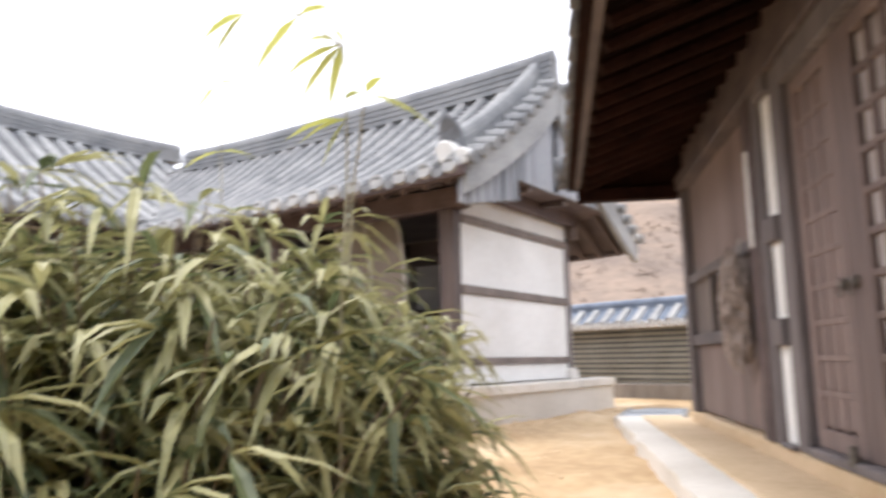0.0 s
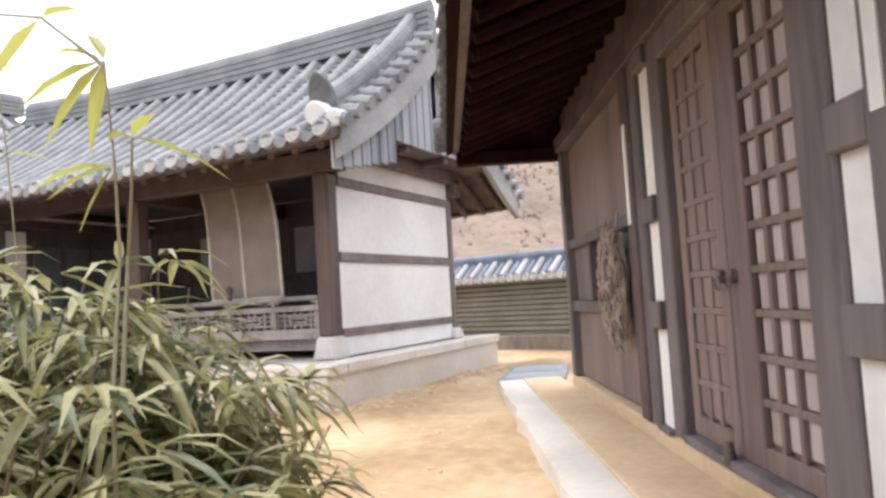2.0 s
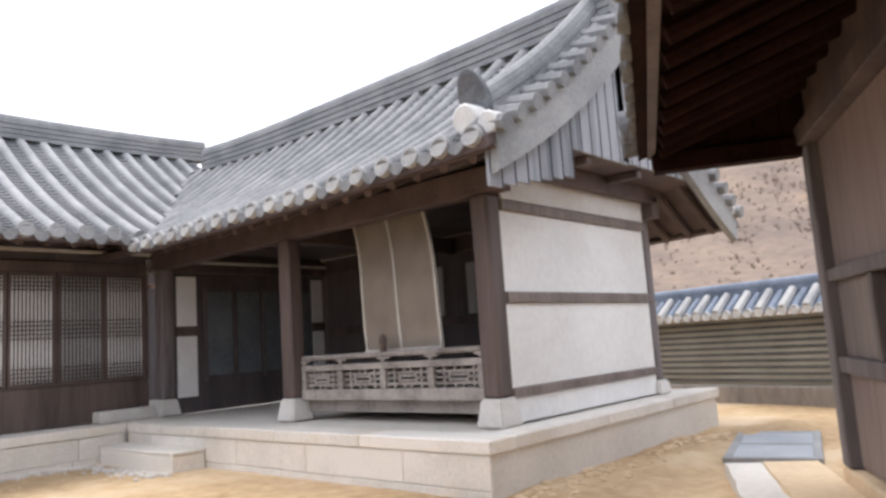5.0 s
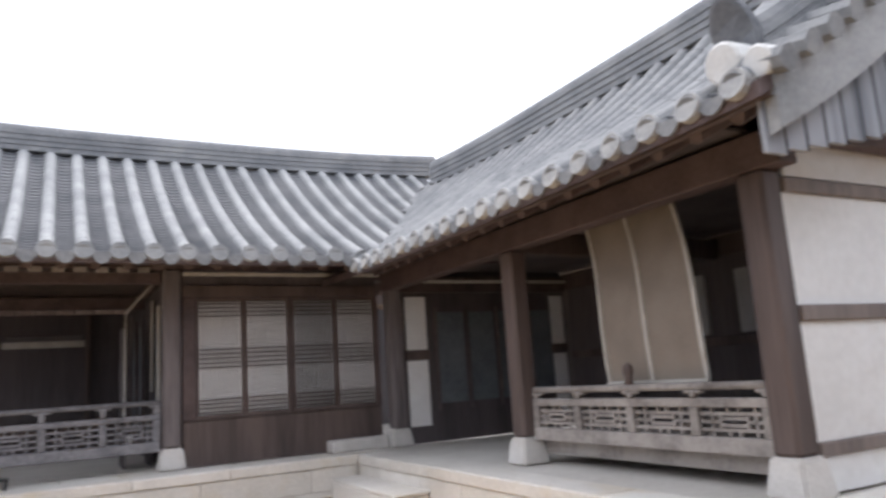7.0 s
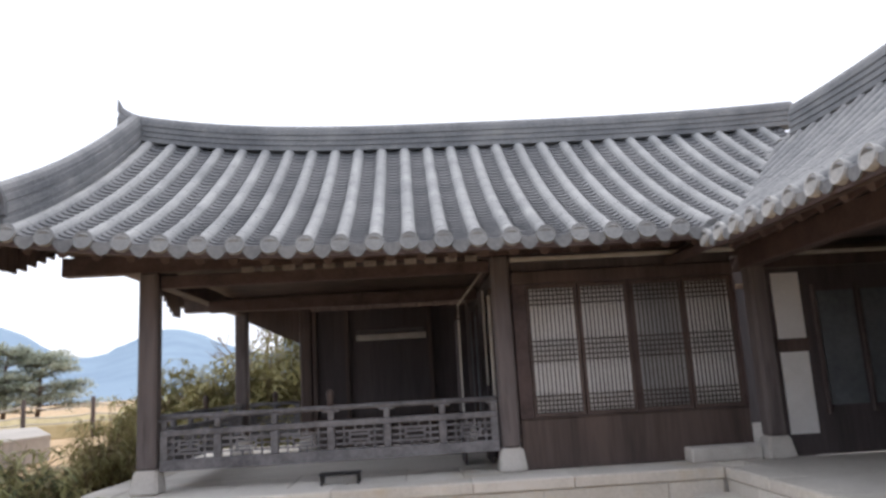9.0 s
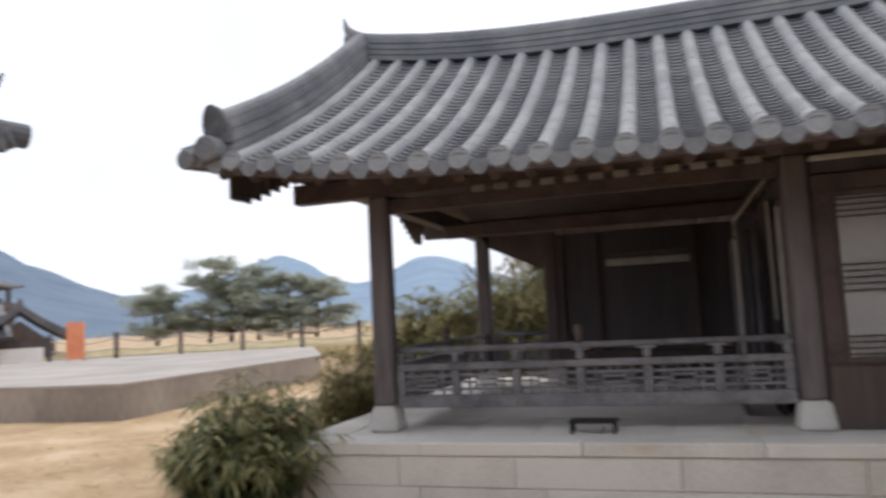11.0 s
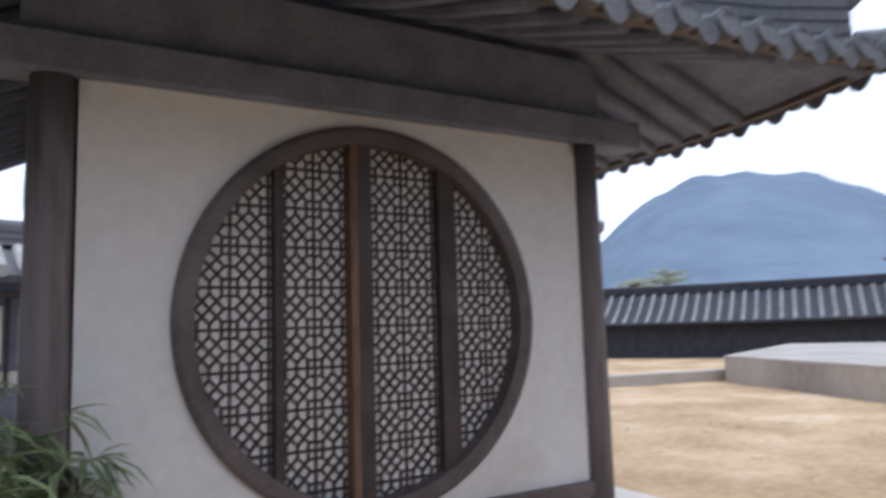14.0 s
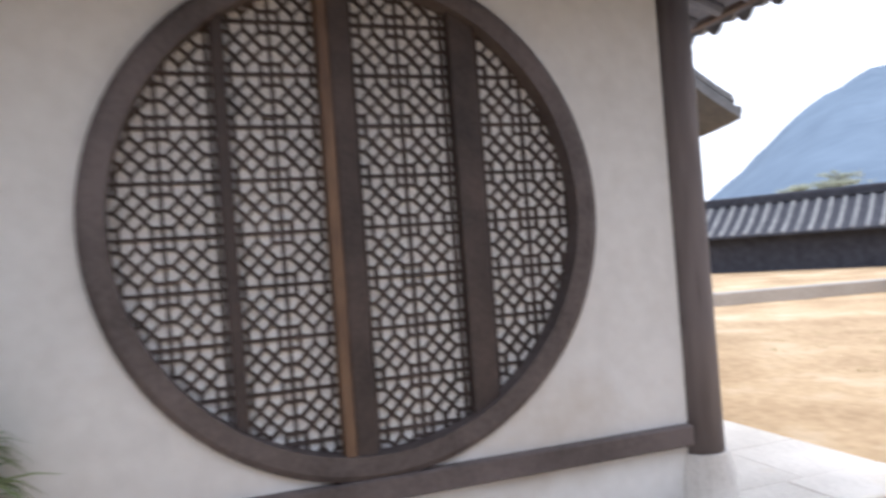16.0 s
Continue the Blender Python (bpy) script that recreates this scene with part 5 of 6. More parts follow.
ridge_courses(bw, "coping_course", [Vector((L0, 0, 1.76)), Vector((L1, 0, 1.76))], 0.2, 0.18, M_BLUETILE, 3)
rowm = data_of("coping_tile", tube([(0, 0.45, 1.50), (0, 0.08, 1.80)], [0.075, 0.07], 8), M_CAP)
rowb = data_of("coping_tile", tube([(0, 0.44, 1.475), (0, 0.08, 1.77)], [0.06, 0.06], 8), M_BLUETILE)
x = L0 + 0.1
k = 0
while x < L1:
    piece("coping_tile", rowm if k % 2 == 0 else rowb, bw, Matrix.Translation((x, 0, 0)))
    piece("coping_end_tile", capm, bw, Matrix.Translation((x, 0.46, 1.47)) @ Matrix.Rotation(math.pi, 4, 'Z'))
    x += 0.2
    k += 1


def hill_mesh(name, material, yaw0, yaw1, r0, r1, elev, label, rough=0.06, rows=14, cols=70, seed=0.0, base=-2.0):
    """A hillside seen from the court: its crest rises by elev(yaw) degrees at the far distance r1."""
    bm = bmesh.new()
    g = []
    for i in range(cols + 1):
        yaw = yaw0 + (yaw1 - yaw0) * i / cols
        d = Vector((-math.sin(radians(yaw)), math.cos(radians(yaw)), 0))
        col = []
        for j in range(rows + 1):
            f = j / rows
            r = r0 + (r1 - r0) * f
            top = math.tan(radians(elev(yaw))) * r1
            z = base + (top - base) * (f ** 1.25)
            z *= 1 + rough * noise.noise(Vector((i * 0.35 + seed, j * 0.5, seed))) * (0.3 + f)
            z += 0.012 * r1 * rough * 6 * noise.noise(Vector((i * 1.7 + seed, j * 1.3, 3.3))) * f
            col.append(bm.verts.new(Vector((6, 6, 1.6)) + d * r + Vector((0, 0, z - 1.6 * (1 - f)))))
        back = d * (r1 * 1.15)
        col.append(bm.verts.new(Vector((6, 6, base)) + back))
        g.append(col)
    for i in range(cols):
        for j in range(rows + 1):
            bm.faces.new((g[i][j], g[i + 1][j], g[i + 1][j + 1], g[i][j + 1]))
    return single(name, bm, material, label, "hill", kind="structure", smooth=True)


def hill_top(a):
    return 11.5 + 1.3 * math.sin(radians(a * 5 + 60))


hill_mesh("backdrop", M_HILL, -110, -35, 26, 150, hill_top, "dry brown hillside with scrub", 0.10)
hill_mesh("backdrop", M_MOUNT, 34, 100, 300, 900, lambda a: 0.8 + 9.8 * math.exp(-(abs(a - 61.5) / (15.7 if a < 61.5 else 12.5)) ** (2 if a < 61.5 else 3)), "wooded mountain, coloured blue for haze", 0.05, seed=5)
hill_mesh("backdrop", M_MOUNT_FAR, 8, 50, 500, 1500, lambda a: 2.6 + 2.6 * math.exp(-((a - 30) / 4.5) ** 2) + 2.2 * math.exp(-((a - 18) / 4.0) ** 2) - 0.4 * math.exp(-((a - 24.5) / 2) ** 2), "far mountain ridge, coloured pale blue for haze", 0.03, seed=9)
hill_mesh("backdrop", M_MOUNT_FAR, 95, 250, 500, 1300, lambda a: 5.6 + 1.2 * math.sin(radians(a * 4)), "far mountain ridge, coloured pale blue for haze", 0.04, seed=2)
hill_mesh("backdrop", M_MOUNT_FAR, -40, 10, 500, 1300, lambda a: 3.5 + 1.0 * math.sin(radians(a * 6)), "far mountain ridge, coloured pale blue for haze", 0.04, seed=3)

panel = thing("sheet_panel", pose(13.2, 4.75, 0.0, 0, 0, 15), "framed grey sheet panel lying flat on the ground", "panel")
part("sheet", box((-0.85, -0.36, 0.02), (0.85, 0.36, 0.05)), M_GLASSY, panel)
for a, b in (((-0.92, -0.43), (0.92, -0.35)), ((-0.92, 0.35), (0.92, 0.43)), ((-0.92, -0.349), (-0.84, 0.349)), ((0.84, -0.349), (0.92, 0.349)), ((-0.04, -0.349), (0.04, 0.349))):
    part("frame_bar", box((*a, 0.0), (*b, 0.058), 0.006), M_COVER, panel)


# ---- plants ----
def leaf_mesh(name, leaves, material, parent, label="", kind="stuff"):
    vs, fs = [], []
    for base, d, L, w, droop in leaves:
        side = d.cross(Vector((0, 0, 1)))
        if side.length < 0.05:
            side = Vector((1, 0, 0))
        side.normalize()
        up = side.cross(d).normalized()
        k = len(vs)
        mid1 = base + d * L * 0.3 - Vector((0, 0, droop * L * 0.10))
        mid2 = base + d * L * 0.65 - Vector((0, 0, droop * L * 0.35))
        tip = base + d * L - Vector((0, 0, droop * L * 0.85))
        vs += [base, mid1 + side * w + up * w * 0.4, mid1, mid1 - side * w + up * w * 0.4, mid2 + side * w * 0.8 + up * w * 0.3, mid2, mid2 - side * w * 0.8 + up * w * 0.3, tip]
        fs += [(k, k + 1, k + 2), (k, k + 2, k + 3), (k + 1, k + 4, k + 5, k + 2), (k + 2, k + 5, k + 6, k + 3), (k + 4, k + 7, k + 5), (k + 5, k + 7, k + 6)]
    me = bpy.data.meshes.new(name)
    me.from_pydata([tuple(v) for v in vs], [], fs)
    me.materials.append(material)
    ob = new(name, me)
    ob.parent = parent
    return tagged(ob, label=label, kind=kind)


def bamboo_clump(x, y, rx, ry, h, stems, per, label, seed, material=M_LEAF, dark=M_LEAF_SHADED, length=(0.14, 0.27), tall=(), wid=0.012):
    rg = random.Random(seed)
    z0 = ground_z(x, y) - 0.02
    plant = thing("bamboo_bush", pose(x, y, z0), label, "bush", "bamboo bushes")
    light, shade = [], []
    bm = bmesh.new()
    for i in range(stems):
        an = rg.uniform(0, 2 * math.pi)
        rr = math.sqrt(rg.random())
        bx, by = rx * 0.55 * rr * math.cos(an), ry * 0.55 * rr * math.sin(an)
        lean = 0.75 * rr
        hh = h * (1.0 - 0.42 * rr ** 2) * rg.uniform(0.5, 1.08)
        tx, ty = bx + rx * 0.62 * lean * math.cos(an) + rg.uniform(-0.1, 0.1), by + ry * 0.62 * lean * math.sin(an) + rg.uniform(-0.1, 0.1)
        pts = [Vector((bx, by, 0)), Vector((bx * 0.7 + tx * 0.3, by * 0.7 + ty * 0.3, hh * 0.5)), Vector((tx, ty, hh))]
        bm_tube(bm, pts, [0.006, 0.005, 0.003], 4, cap=False)
        for k in range(per):
            f = rg.uniform(0.10, 1.0) ** 0.7
            q = pts[0].lerp(pts[1], f * 2) if f < 0.5 else pts[1].lerp(pts[2], f * 2 - 1)
            tw = rg.uniform(0, 2 * math.pi)
            off = Vector((math.cos(tw), math.sin(tw), rg.uniform(0.0, 0.7))).normalized() * rg.uniform(0.02, 0.16)
            for m in range(rg.choice((3, 4, 5))):
                a2 = tw + rg.uniform(-1.0, 1.0)
                d = Vector((math.cos(a2), math.sin(a2), rg.uniform(-0.35, 0.75))).normalized()
                leaf = (q + off, d, rg.uniform(*length), wid * rg.uniform(0.7, 1.25), rg.uniform(0.3, 1.0))
                # high leaves mostly take the lit colour, low ones the shaded colour
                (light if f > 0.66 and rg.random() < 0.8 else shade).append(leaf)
    part("stem", bm, M_DRYSTEM, plant, kind="stuff")
    leaf_mesh("foliage", light, material, plant, "yellow-green upper bamboo leaves, in the lit leaf colour")
    leaf_mesh("foliage", shade, dark, plant, "lower bamboo leaves, in the colour for shaded leaves")
    for pts, sprays in tall:
        pts = [Vector(p) - Vector((x, y, z0)) for p in pts]
        st = part("tall_stalk", tube(pts, [0.0046 - 0.0026 * i / (len(pts) - 1) for i in range(len(pts))], 6), M_STALK, plant, "thin pale bamboo stalk")
        for k, dirs in sprays:
            # each leaf: how far across (along the bush's front) and up its tip lies
            ls = []
            for a_, b_ in dirs:
                d = Vector((0.42 * a_, -0.9 * a_, b_)) + Vector((0.9, 0.42, 0)) * rg.uniform(-0.05, 0.05)
                ls.append((pts[k], d.normalized(), d.length * 1.1, 0.015, 0.35))
            leaf_mesh("leaf_spray", ls, M_SPRIG, st, kind="")
    return plant


SPRIG_TOP = ((-0.05, 0.10), (-0.16, -0.02), (-0.12, -0.09), (-0.05, -0.11), (-0.10, 0.06))
SPRIG_SIDE = ((-0.16, 0.02), (-0.05, -0.09), (-0.10, -0.03))
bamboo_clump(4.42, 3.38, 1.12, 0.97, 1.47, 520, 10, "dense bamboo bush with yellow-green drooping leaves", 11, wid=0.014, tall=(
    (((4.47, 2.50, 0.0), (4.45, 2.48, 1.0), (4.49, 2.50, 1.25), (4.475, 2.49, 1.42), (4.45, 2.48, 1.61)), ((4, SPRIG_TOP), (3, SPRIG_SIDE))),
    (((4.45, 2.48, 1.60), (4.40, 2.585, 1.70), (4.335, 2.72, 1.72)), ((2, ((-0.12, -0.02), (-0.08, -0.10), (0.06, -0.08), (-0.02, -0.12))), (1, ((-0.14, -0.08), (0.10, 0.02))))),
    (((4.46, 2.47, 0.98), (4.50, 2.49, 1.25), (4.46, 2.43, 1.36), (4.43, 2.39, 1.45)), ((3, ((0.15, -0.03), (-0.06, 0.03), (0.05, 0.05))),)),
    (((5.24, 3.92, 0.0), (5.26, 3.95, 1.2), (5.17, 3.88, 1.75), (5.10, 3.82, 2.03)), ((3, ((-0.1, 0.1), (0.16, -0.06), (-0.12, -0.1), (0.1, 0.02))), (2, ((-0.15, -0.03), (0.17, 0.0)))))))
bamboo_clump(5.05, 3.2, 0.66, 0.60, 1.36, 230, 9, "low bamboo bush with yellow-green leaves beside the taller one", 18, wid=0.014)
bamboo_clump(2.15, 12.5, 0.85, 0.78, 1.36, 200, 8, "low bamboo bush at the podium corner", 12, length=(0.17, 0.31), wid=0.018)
bamboo_clump(2.02, 15.5, 0.55, 1.1, 1.62, 170, 7, "tall olive bamboo bush beside the porch end", 13, M_HEDGE, M_LEAF, wid=0.014)
bamboo_clump(1.60, 5.05, 1.02, 0.95, 1.95, 260, 9, "green bamboo bush with long leaves beside the round window", 14, M_LEAF_GREEN, M_LEAF_SHADED, (0.19, 0.34), wid=0.017)
bamboo_clump(3.0, 21.3, 1.8, 1.0, 2.7, 330, 9, "tall olive shrubs behind the north wing", 15, M_HEDGE, M_LEAF, (0.2, 0.34), wid=0.024)
bamboo_clump(1.0, 22.3, 1.7, 1.0, 2.5, 300, 9, "olive shrubs behind the north wing", 17, M_HEDGE, M_LEAF, (0.2, 0.34), wid=0.024)
bamboo_clump(4.3, 22.8, 2.3, 1.1, 3.9, 520, 9, "tall olive shrubs behind the north wing", 16, M_HEDGE, M_LEAF, (0.2, 0.34), wid=0.026)


def pine(x, y, h, spread, seed, lean=0.0):
    rg = random.Random(seed)
    z0 = ground_z(x, y) - 0.05
    t = thing("pine_tree", pose(x, y, z0), "spreading pine with layered needle clumps, green paled for haze", "tree", "pine trees")
    top = Vector((lean, 0.2, h * 0.92))
    trunk = [Vector((0, 0, 0)), Vector((lean * 0.2 + 0.15, 0, h * 0.35)), Vector((lean * 0.7 - 0.1, 0.1, h * 0.7)), top]
    bm = tube(trunk, [0.16, 0.13, 0.09, 0.04], 8)
    vs, fs = [], []
    for i in range(30):
        f = rg.uniform(0.24, 1.0)
        b = trunk[1].lerp(trunk[3], (f - 0.35) / 0.65)
        an = rg.uniform(0, 6.28)
        L = spread * (1.15 - f * 0.75) * rg.uniform(0.6, 1.0)
        e = b + Vector((math.cos(an) * L, math.sin(an) * L, rg.uniform(-0.1, 0.35)))
        bm_tube(bm, [b, b.lerp(e, 0.5) + Vector((0, 0, 0.12)), e], [0.05, 0.035, 0.015], 5, cap=False)
        for c in range(9):
            q = b.lerp(e, rg.uniform(0.35, 1.1)) + Vector((rg.gauss(0, 0.38), rg.gauss(0, 0.38), rg.gauss(0.1, 0.13)))
            for m in range(32):
                d = Vector((rg.gauss(0, 1), rg.gauss(0, 1), abs(rg.gauss(0, 0.6)) + 0.1)).normalized()
                s = q + Vector((rg.gauss(0, 0.22), rg.gauss(0, 0.22), rg.gauss(0, 0.07)))
                side = Vector((-d.y, d.x, 0)).normalized() * 0.045
                k = len(vs)
                vs += [s - side, s + side, s + d * rg.uniform(0.2, 0.36)]
                fs.append((k, k + 1, k + 2))
    part("trunk", bm, M_BARK, t)
    me = bpy.data.meshes.new("crown")
    me.from_pydata([tuple(v) for v in vs], [], fs)
    me.materials.append(M_PINE)
    ob = new("crown", me)
    ob.parent = t
    tagged(ob, kind="stuff")


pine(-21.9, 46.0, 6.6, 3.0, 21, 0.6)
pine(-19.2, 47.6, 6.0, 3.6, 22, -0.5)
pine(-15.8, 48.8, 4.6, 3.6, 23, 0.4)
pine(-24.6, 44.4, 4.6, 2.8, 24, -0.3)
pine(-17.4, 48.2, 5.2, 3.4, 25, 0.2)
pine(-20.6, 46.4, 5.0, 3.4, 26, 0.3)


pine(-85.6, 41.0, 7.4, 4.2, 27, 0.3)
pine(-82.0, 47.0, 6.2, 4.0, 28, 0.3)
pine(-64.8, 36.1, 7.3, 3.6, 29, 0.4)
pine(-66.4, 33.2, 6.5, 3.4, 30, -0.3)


def bare_tree(x, y, h, seed, z=None, label="bare winter tree with thin branches"):
    rg = random.Random(seed)
    t = thing("bare_tree", pose(x, y, (ground_z(x, y) if z is None else z) - 0.05), label, "tree", "bare trees")
    bm = bmesh.new()

    def grow(p, d, L, r, depth):
        e = p + d * L
        bm_tube(bm, [p, p.lerp(e, 0.5) + Vector((rg.gauss(0, 0.03), rg.gauss(0, 0.03), 0)) * L, e], [r, r * 0.8, r * 0.6], 5, cap=False)
        if depth == 0:
            return
        for k in range(rg.choice((2, 3, 3))):
            nd = (d + Vector((rg.gauss(0, 0.5), rg.gauss(0, 0.5), rg.gauss(0.15, 0.25)))).normalized()
            grow(e if k else p.lerp(e, 0.75), nd, L * rg.uniform(0.6, 0.8), r * 0.6, depth - 1)

    grow(Vector((0, 0, 0)), Vector((0, 0, 1)), h * 0.32, h * 0.022, 5)
    part("branch_crown", bm, M_DRYSTEM, t)


bare_tree(1.2, 33.0, 6.0, 31)

# ---- raised concrete platform, fence, banner ----
plat = thing("concrete_platform", pose(-9, 22, 0), "low stained concrete platform in the yard", "platform", kind="structure")
bm = bmesh.new()
prism(bm, [(-15.6, 17.6), (-4.60, 18.4), (-4.55, 27.5), (-9.0, 35.5), (-19.0, 31.5), (-23.0, 24.0)], 2, -0.4, 0.58)
bm.transform(plat.matrix_basis.inverted())
part("body", bm, M_CONC, plat)
bm = bmesh.new()
prism(bm, [(-15.61, 17.59), (-4.59, 18.39), (-4.54, 27.5), (-9.0, 35.51), (-19.01, 31.51), (-23.01, 24.0)], 2, 0.582, 0.64)
bm.transform(plat.matrix_basis.inverted())
part("slab", bm, M_CONC_TOP, plat, "pale grey concrete top")
kerb = single("low_kerb", box((-6.0, -0.2, -0.3), (3.0, 0.2, 0.20), 0.02), M_CONC_TOP, "low stained concrete kerb in the yard", "kerb", kind="structure", m=pose(-15.6, 15.0, 0, 0, 0, 104))

ban = thing("banner_sign", pose(-16.45, 29.4, 0.64, 0, 0, 40), "orange upright banner sign on the platform", "sign")
part("sheet", box((-0.33, -0.02, 0.08), (0.33, 0.0, 1.58), 0.004), M_ORANGE, ban)
for x in (-0.31, 0.31):
    part("leg", box((x - 0.02, 0.001, 0.0), (x + 0.02, 0.03, 1.5)), M_GREYWOOD, ban)

fence = thing("rope_fence", pose(-12, 33, 0.5), "wooden post fence with sagging pale ropes", "fence")
fp = [Vector((-18.6 + 2.25 * k, 30.2 + 1.35 * k, 0)) for k in range(8)]
for p in fp:
    part("post", box((p.x - 0.07, p.y - 0.07, 0.0), (p.x + 0.07, p.y + 0.07, 1.75), 0.01), M_WOOD, fence, world=True)
for a, b in zip(fp, fp[1:]):
    for z, sag in ((1.5, 0.22), (1.05, 0.1), (0.75, 0.05)):
        pts = [a.lerp(b, i / 6) + Vector((0, 0, z - sag * math.sin(math.pi * i / 6))) for i in range(7)]
        part("rope", tube(pts, 0.03, 5), M_ROPE, fence, world=True)
bankwall = single("dry_bank", box((-34, -1.5, -0.5), (34, 1.5, 0.9), 0.4), M_GRASS, "dry grassy bank behind the fence", "bank", kind="structure", m=pose(-14, 40, 0, 0, 0, 31))


# ---- far low buildings ----
def low_house(x, y, rz, length, half, wall_h, label, rows=0.4, tall_roof=1.4, group="far houses", tile=M_TILE_DARK, wall=M_DARKROOM, cover=None, r=0.085, rh=0.32, gable=M_WOOD, inset=0.9, posts=2.6, panel=True, kerb_stone=True):
    h = thing("house", pose(x, y, -0.15, 0, 0, rz), label, "house", group)
    s0 = Slope(0, length, 0, half, -1, wall_h, tall_roof, 0.15, 0.15)
    s1 = Slope(0, length, 0, half, 1, wall_h, tall_roof, 0.15, 0.15)
    roof = part("roof", sheath((s0, s1)), tile, h, "tiled roof")
    cm = cap_mesh("eave_tile", r * 1.1, cover or tile)
    for s in (s0, s1):
        bm = bmesh.new()
        a = 0.1
        while a < length:
            bm_cover(bm, s, a, 0.0, r, 0.8)
            if s is s0:
                piece("eave_tile", cm, roof, Matrix.Translation(s.at(a, 0, r * 0.7)))
            a += rows
        part("cover_tile_field", bm, cover or tile, roof, kind="stuff")
    line = [s0.at(length * i / 10, half, 0.0) for i in range(11)]
    ridge_courses(roof, "ridge_course", line, rh * 0.95, rh, tile, 3)
    top = line[0] + Vector((0, 0, rh))
    part("ridge_horn", tube([top + V(0.2, 0, -0.06), top + V(0.02, 0, 0.03), top + V(-0.07, 0, 0.22)], [rh * 0.3, rh * 0.28, 0.015], 8), cover or tile, roof)
    for s in (s0, s1):
        for e in (0.12, length - 0.12):
            ridge_courses(roof, "verge_course", [s.at(e, 0.1 + (half - 0.15) * k / 5, 0.02) for k in range(6)], rh * 0.7, rh * 0.6, cover or tile, 2)
    part("wall", box((inset * 0.55, -half + inset, 0), (length - inset * 0.55, half - inset, wall_h)), wall, h)
    k = 0.6
    while k < length and posts:
        part("column", box((k - 0.1, -half + inset - 0.3, 0.3), (k + 0.1, -half + inset - 0.1, wall_h)), M_COLW, h)
        part("base_stone", box((k - 0.17, -half + inset - 0.37, 0.0), (k + 0.17, -half + inset - 0.03, 0.3), 0.03), M_BASE, h)
        k += posts
    if kerb_stone:
        part("step_kerb", box((-0.3, -half + 0.1, -0.3), (length + 0.3, -half + 0.1 + inset * 0.4, 0.18), 0.02), M_CONC_TOP, h)
    for xx in (inset * 0.5, length - inset * 0.5 - 0.05):
        bm = bmesh.new()
        prism(bm, [(-half + inset, wall_h), (half - inset, wall_h), (0, wall_h + tall_roof * 0.7)], 0, xx, xx + 0.05)
        part("gable", bm, gable, h)
    if panel:
        for xx in (0.40, length - 0.42):
            part("plaster_panel", box((xx, -half + 1.1, 0.35), (xx + 0.03, half - 1.2, wall_h - 0.35)), M_PAPER, h, "pale plaster gable panel")
    return h


low_house(-24.6, 33.2, 180 + 58, 26, 2.6, 1.75, "long low house with pale ribbed tile roof and shade-coloured wall across the yard", 0.55, tall_roof=1.5, cover=M_COVER, tile=M_FARWALL, r=0.07, wall=M_FARWALL)
tower = thing("pavilion", pose(-40.2, 45.0, -0.15, 0, 0, 20), "small tile-roofed pavilion above the far roofs", "pavilion")
for sx in (-1.4, 1.4):
    for sy in (-1.4, 1.4):
        part("column", box((sx - 0.12, sy - 0.12, 0), (sx + 0.12, sy + 0.12, 5.4)), M_WOOD, tower)
part("base_room", box((-1.7, -1.7, 0), (1.7, 1.7, 3.9)), M_DARKROOM, tower)
part("balustrade", box((-1.75, -1.75, 3.92), (1.75, 1.75, 4.4), 0.05), M_WOOD, tower)
bm = bmesh.new()
prof = ((2.9, 5.35), (2.9, 5.5), (2.0, 5.85), (1.1, 6.25), (0.45, 6.75), (0.2, 6.95), (0.22, 7.15), (0.05, 7.6))
rings = [[bm.verts.new((r * (1.06 if k % 2 == 0 else 0.80) * math.cos(math.pi / 4 * k + math.pi / 4), r * (1.06 if k % 2 == 0 else 0.80) * math.sin(math.pi / 4 * k + math.pi / 4), z + (0.2 if k % 2 == 0 and r > 2.5 else 0))) for k in range(8)] for r, z in prof]
for r0, r1 in zip(rings, rings[1:]):
    for k in range(8):
        bm.faces.new((r0[k], r0[(k + 1) % 8], r1[(k + 1) % 8], r1[k]))
bm.faces.new(rings[0][::-1])
bm.faces.new(rings[-1])
part("roof", bm, M_TILE_DARK, tower, "hipped dark tile roof with a finial")
low_house(-22.6, 32.4, 138, 5.0, 2.1, 1.7, "gabled porch of the long low house", tall_roof=1.35)
low_house(-8.24, -2.9, 121.1, 7.0, 1.5, 2.19, "pale tile-roofed house with red-brown boarded wall", 0.3, tall_roof=0.82, tile=M_TILE, cover=M_CAP, wall=M_REDWALL, posts=0, panel=False)
gate = low_house(-5.88, 0.354, 121.1, 5.0, 1.3, 2.79, "grey tile-roofed gate house with white papered panels", 0.3, tall_roof=0.55, tile=M_TILE_DARK, cover=M_CAP, wall=M_SOFFIT, inset=0.62, posts=0, panel=False)
for k in range(6):
    x = 0.97 + 0.62 * k
    part("paper_panel", box((x, -0.705, 1.52), (x + 0.40, -0.682, 2.38), 0.004), M_PAPER, gate, "white papered panel")
part("sill_band", box((0.8, -0.70, 1.2), (4.6, -0.683, 1.43)), M_PLASTER_W, gate, "white plaster band")
part("corner_post", box((0.55, -0.80, 0.0), (0.82, -0.60, 2.75), 0.02), M_COLW, gate)
for x in (0.85, 1.40, 2.02, 2.64, 3.26, 3.88, 4.5):
    part("stile", box((x, -0.72, 1.18), (x + 0.07, -0.682, 2.5)), M_BAR, gate)
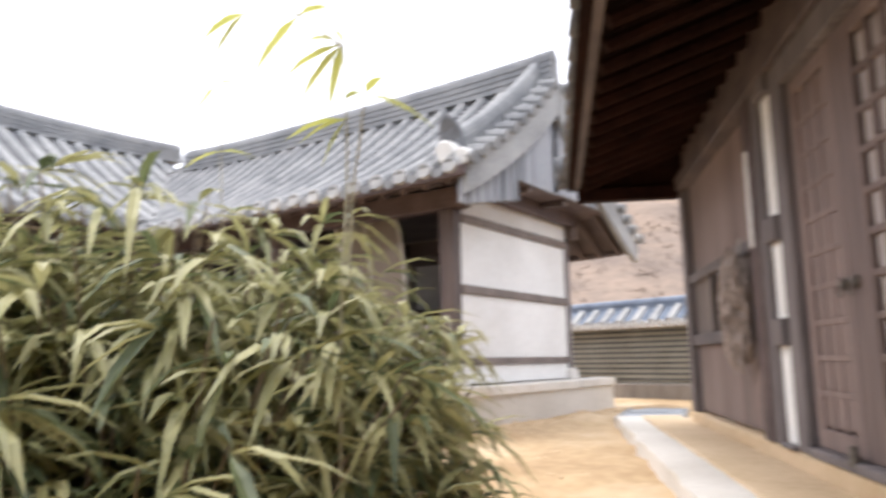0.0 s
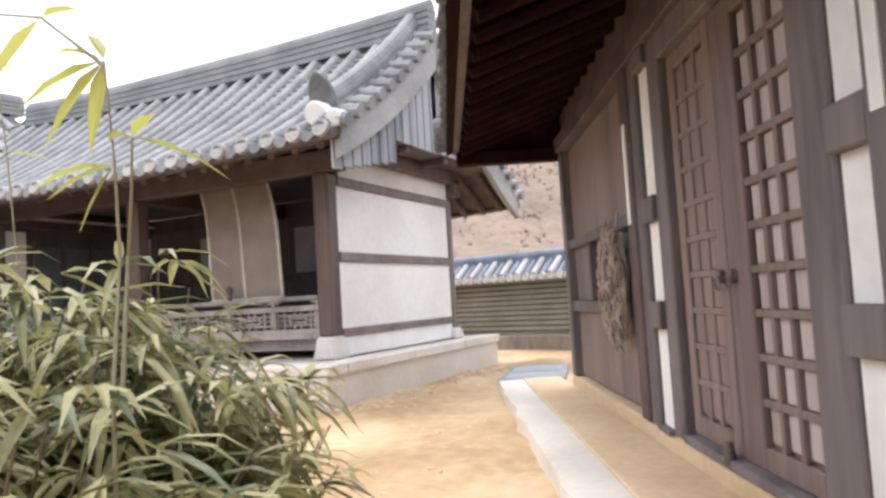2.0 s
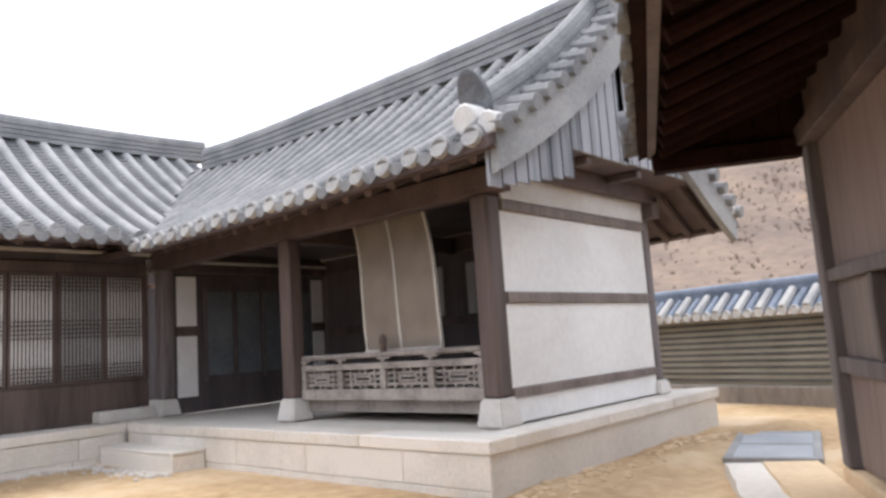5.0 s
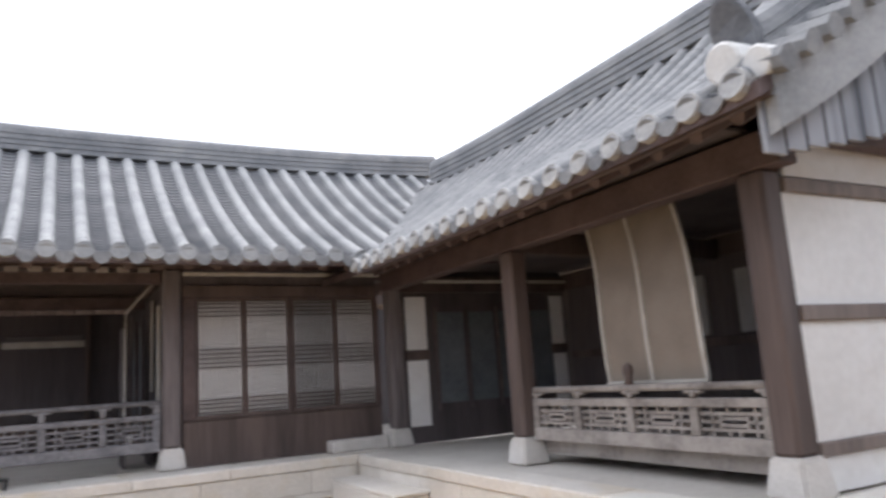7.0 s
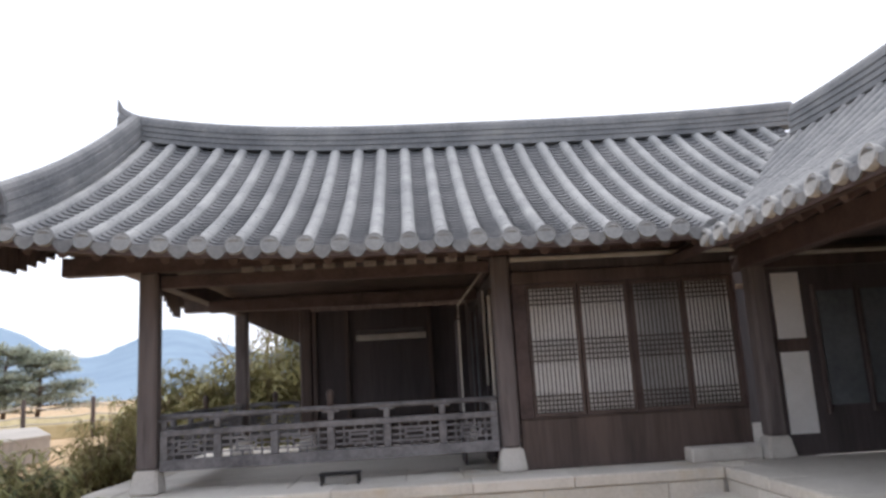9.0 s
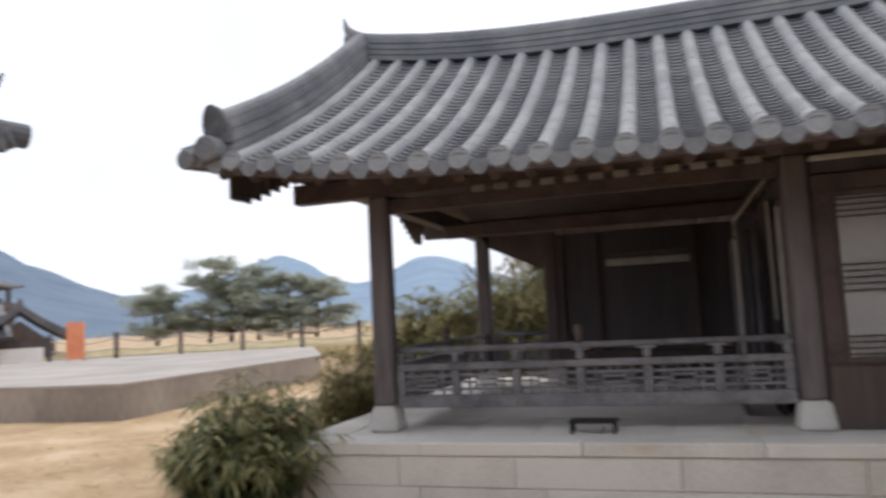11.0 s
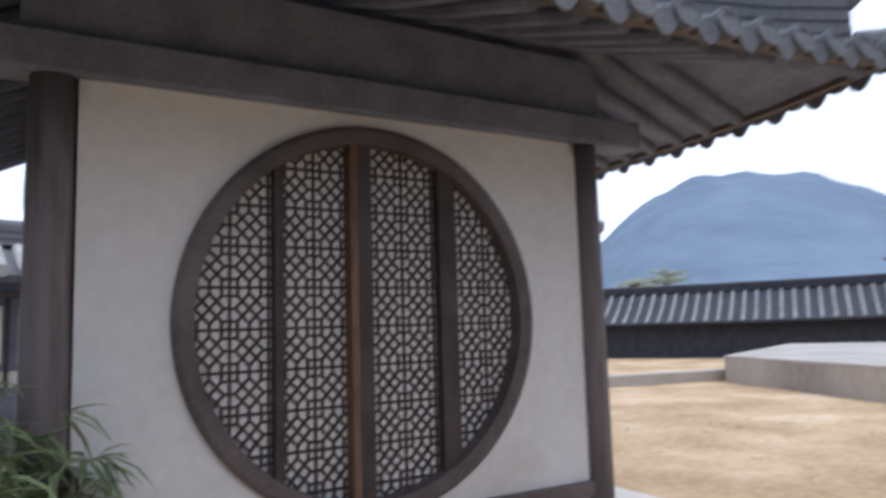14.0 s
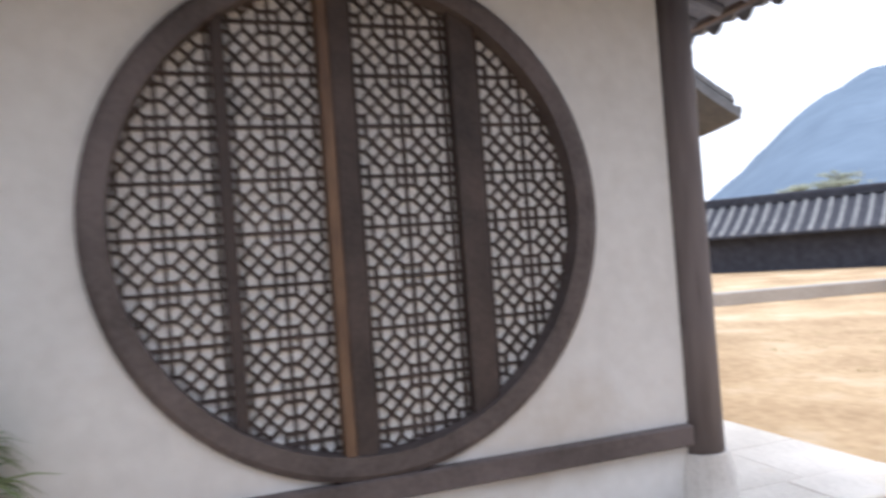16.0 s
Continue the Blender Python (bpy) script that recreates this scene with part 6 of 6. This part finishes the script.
part("lintel", box((0.8, -0.74, 2.5), (4.6, -0.66, 2.6)), M_COLW, gate)
hut = low_house(-2.68, 2.08, -99, 1.6, 0.62, 1.52, "small steep-roofed grey shelter", 0.17, tall_roof=0.78, tile=M_TILE, cover=M_CAP, r=0.05, rh=0.14, gable=M_SOFFIT, inset=0.2, posts=0, panel=False, wall=M_GREYWOOD)
part("gable_rail", box((0.05, -0.5, 1.40), (0.1, 0.5, 1.5), 0.01), M_BASE, hut)
low_house(-7.4, 10.25, 205, 5.0, 1.6, 3.55, "dark tile-roofed house behind the round-window house", tall_roof=1.1, gable=M_SOFFIT, kerb_stone=False)


# ---- scrub, clods and tufts ----
def scatter_scrub():
    rg = random.Random(41)
    vs, fs = [], []
    for i in range(5200):
        yaw = rg.uniform(-100, -45)
        r = 30 + 105 * rg.random() ** 1.3
        d = Vector((-math.sin(radians(yaw)), math.cos(radians(yaw)), 0))
        f = (r - 26) / 124
        top = math.tan(radians(hill_top(yaw))) * 150
        c = Vector((6, 6, 0)) + d * r + Vector((0, 0, -2 + (top + 2) * f ** 1.25 + 1.6 * f - 0.3))
        h = rg.uniform(0.25, 0.75) * (0.5 + r / 120)
        for k in range(14):
            a = rg.uniform(0, 6.28)
            e = c + Vector((math.cos(a) * h * rg.uniform(0.1, 0.7), math.sin(a) * h * rg.uniform(0.1, 0.7), h * rg.uniform(0.4, 1.0)))
            s = c + (e - c) * rg.uniform(0.0, 0.4)
            w = Vector((-math.sin(a), math.cos(a), 0.2)) * h * 0.05
            n = len(vs)
            vs += [s - w, s + w, e]
            fs.append((n, n + 1, n + 2))
    me = bpy.data.meshes.new("hill_scrub")
    me.from_pydata([tuple(v) for v in vs], [], fs)
    me.materials.append(M_SCRUB)
    tagged(new("hill_scrub", me), "dry brown winter scrub on the hillside", "shrubs", kind="stuff")


scatter_scrub()


def scatter_clods():
    rg = random.Random(42)
    bm = bmesh.new()
    for i in range(2200):
        x, y = rg.uniform(-8, 13), rg.uniform(1.5, 17)
        if x > 9.3 and y > 5.6 or x > 2.2 and y > 12.2 or (x - 11.16) * -0.438 + (y - 3.57) * 0.899 < 0.9:
            continue
        if -(0.904 * (x + 0.496) + 0.427 * (y - 9.01)) > -0.6 and y < 11.5 and x < 3:
            continue
        r = rg.uniform(0.006, 0.024) * (1.9 if rg.random() < 0.06 else 1)
        z = ground_z(x, y)
        q = bmesh.ops.create_icosphere(bm, subdivisions=1, radius=r)
        sx, sy, sz = rg.uniform(0.7, 1.4), rg.uniform(0.7, 1.4), rg.uniform(0.4, 0.7)
        for v in q["verts"]:
            v.co = Vector((v.co.x * sx + x, v.co.y * sy + y, v.co.z * sz + z))
    for i in range(150):
        x, y = rg.uniform(9.9, 14.2), 5.95 - abs(rg.gauss(0, 0.28))
        r = rg.uniform(0.02, 0.055)
        z = ground_z(x, y)
        q = bmesh.ops.create_icosphere(bm, subdivisions=1, radius=r)
        sx, sy, sz = rg.uniform(0.7, 1.6), rg.uniform(0.7, 1.4), rg.uniform(0.4, 0.8)
        for v in q["verts"]:
            v.co = Vector((v.co.x * sx + x, v.co.y * sy + y, v.co.z * sz + z))
    single("earth_clods", bm, M_OCHRE, "small earth clods and pebbles on the yard", "stones", kind="stuff")


scatter_clods()


def scatter_gravel():
    """Pale gravel in the gutter along the podium and the step."""
    rg = random.Random(47)
    bm = bmesh.new()
    for i in range(1500):
        if i % 4:
            x, y = rg.uniform(3.2, 9.5), 12.5 - abs(rg.gauss(0, 0.16))
        else:
            x, y = 9.5 - abs(rg.gauss(0, 0.14)), rg.uniform(10.3, 12.4)
        r = rg.uniform(0.010, 0.034)
        q = bmesh.ops.create_icosphere(bm, subdivisions=1, radius=r)
        sx, sy, sz = rg.uniform(0.7, 1.4), rg.uniform(0.7, 1.4), rg.uniform(0.45, 0.8)
        z = ground_z(x, y)
        for v in q["verts"]:
            v.co = Vector((v.co.x * sx + x, v.co.y * sy + y, v.co.z * sz + z + 0.004))
    single("gravel", bm, M_GRAVEL, "pale loose gravel in the gutter beside the podium", "gravel", kind="stuff")


scatter_gravel()


def scatter_tufts():
    rg = random.Random(43)
    host = thing("grass_tufts", pose(0, 11, -0.13), "thin dry grass tufts on the bare yard", "grass", kind="stuff")
    leaves = []
    for i in range(170):
        if i < 60:
            x, y = rg.uniform(-1.6, 2.6), rg.uniform(10.7, 13.5)
        else:
            x, y = rg.uniform(-9, 2), rg.uniform(11.5, 17.0)
        z = ground_z(x, y)
        for k in range(9):
            a = rg.uniform(0, 6.28)
            d = Vector((math.cos(a) * 0.6, math.sin(a) * 0.6, rg.uniform(0.5, 1.2))).normalized()
            leaves.append((Vector((x + rg.gauss(0, 0.05), y - 11 + rg.gauss(0, 0.05), z + 0.13)), d, rg.uniform(0.05, 0.16), 0.004, 0.5))
    leaf_mesh("blade_field", leaves, M_GRASS, host)


scatter_tufts()
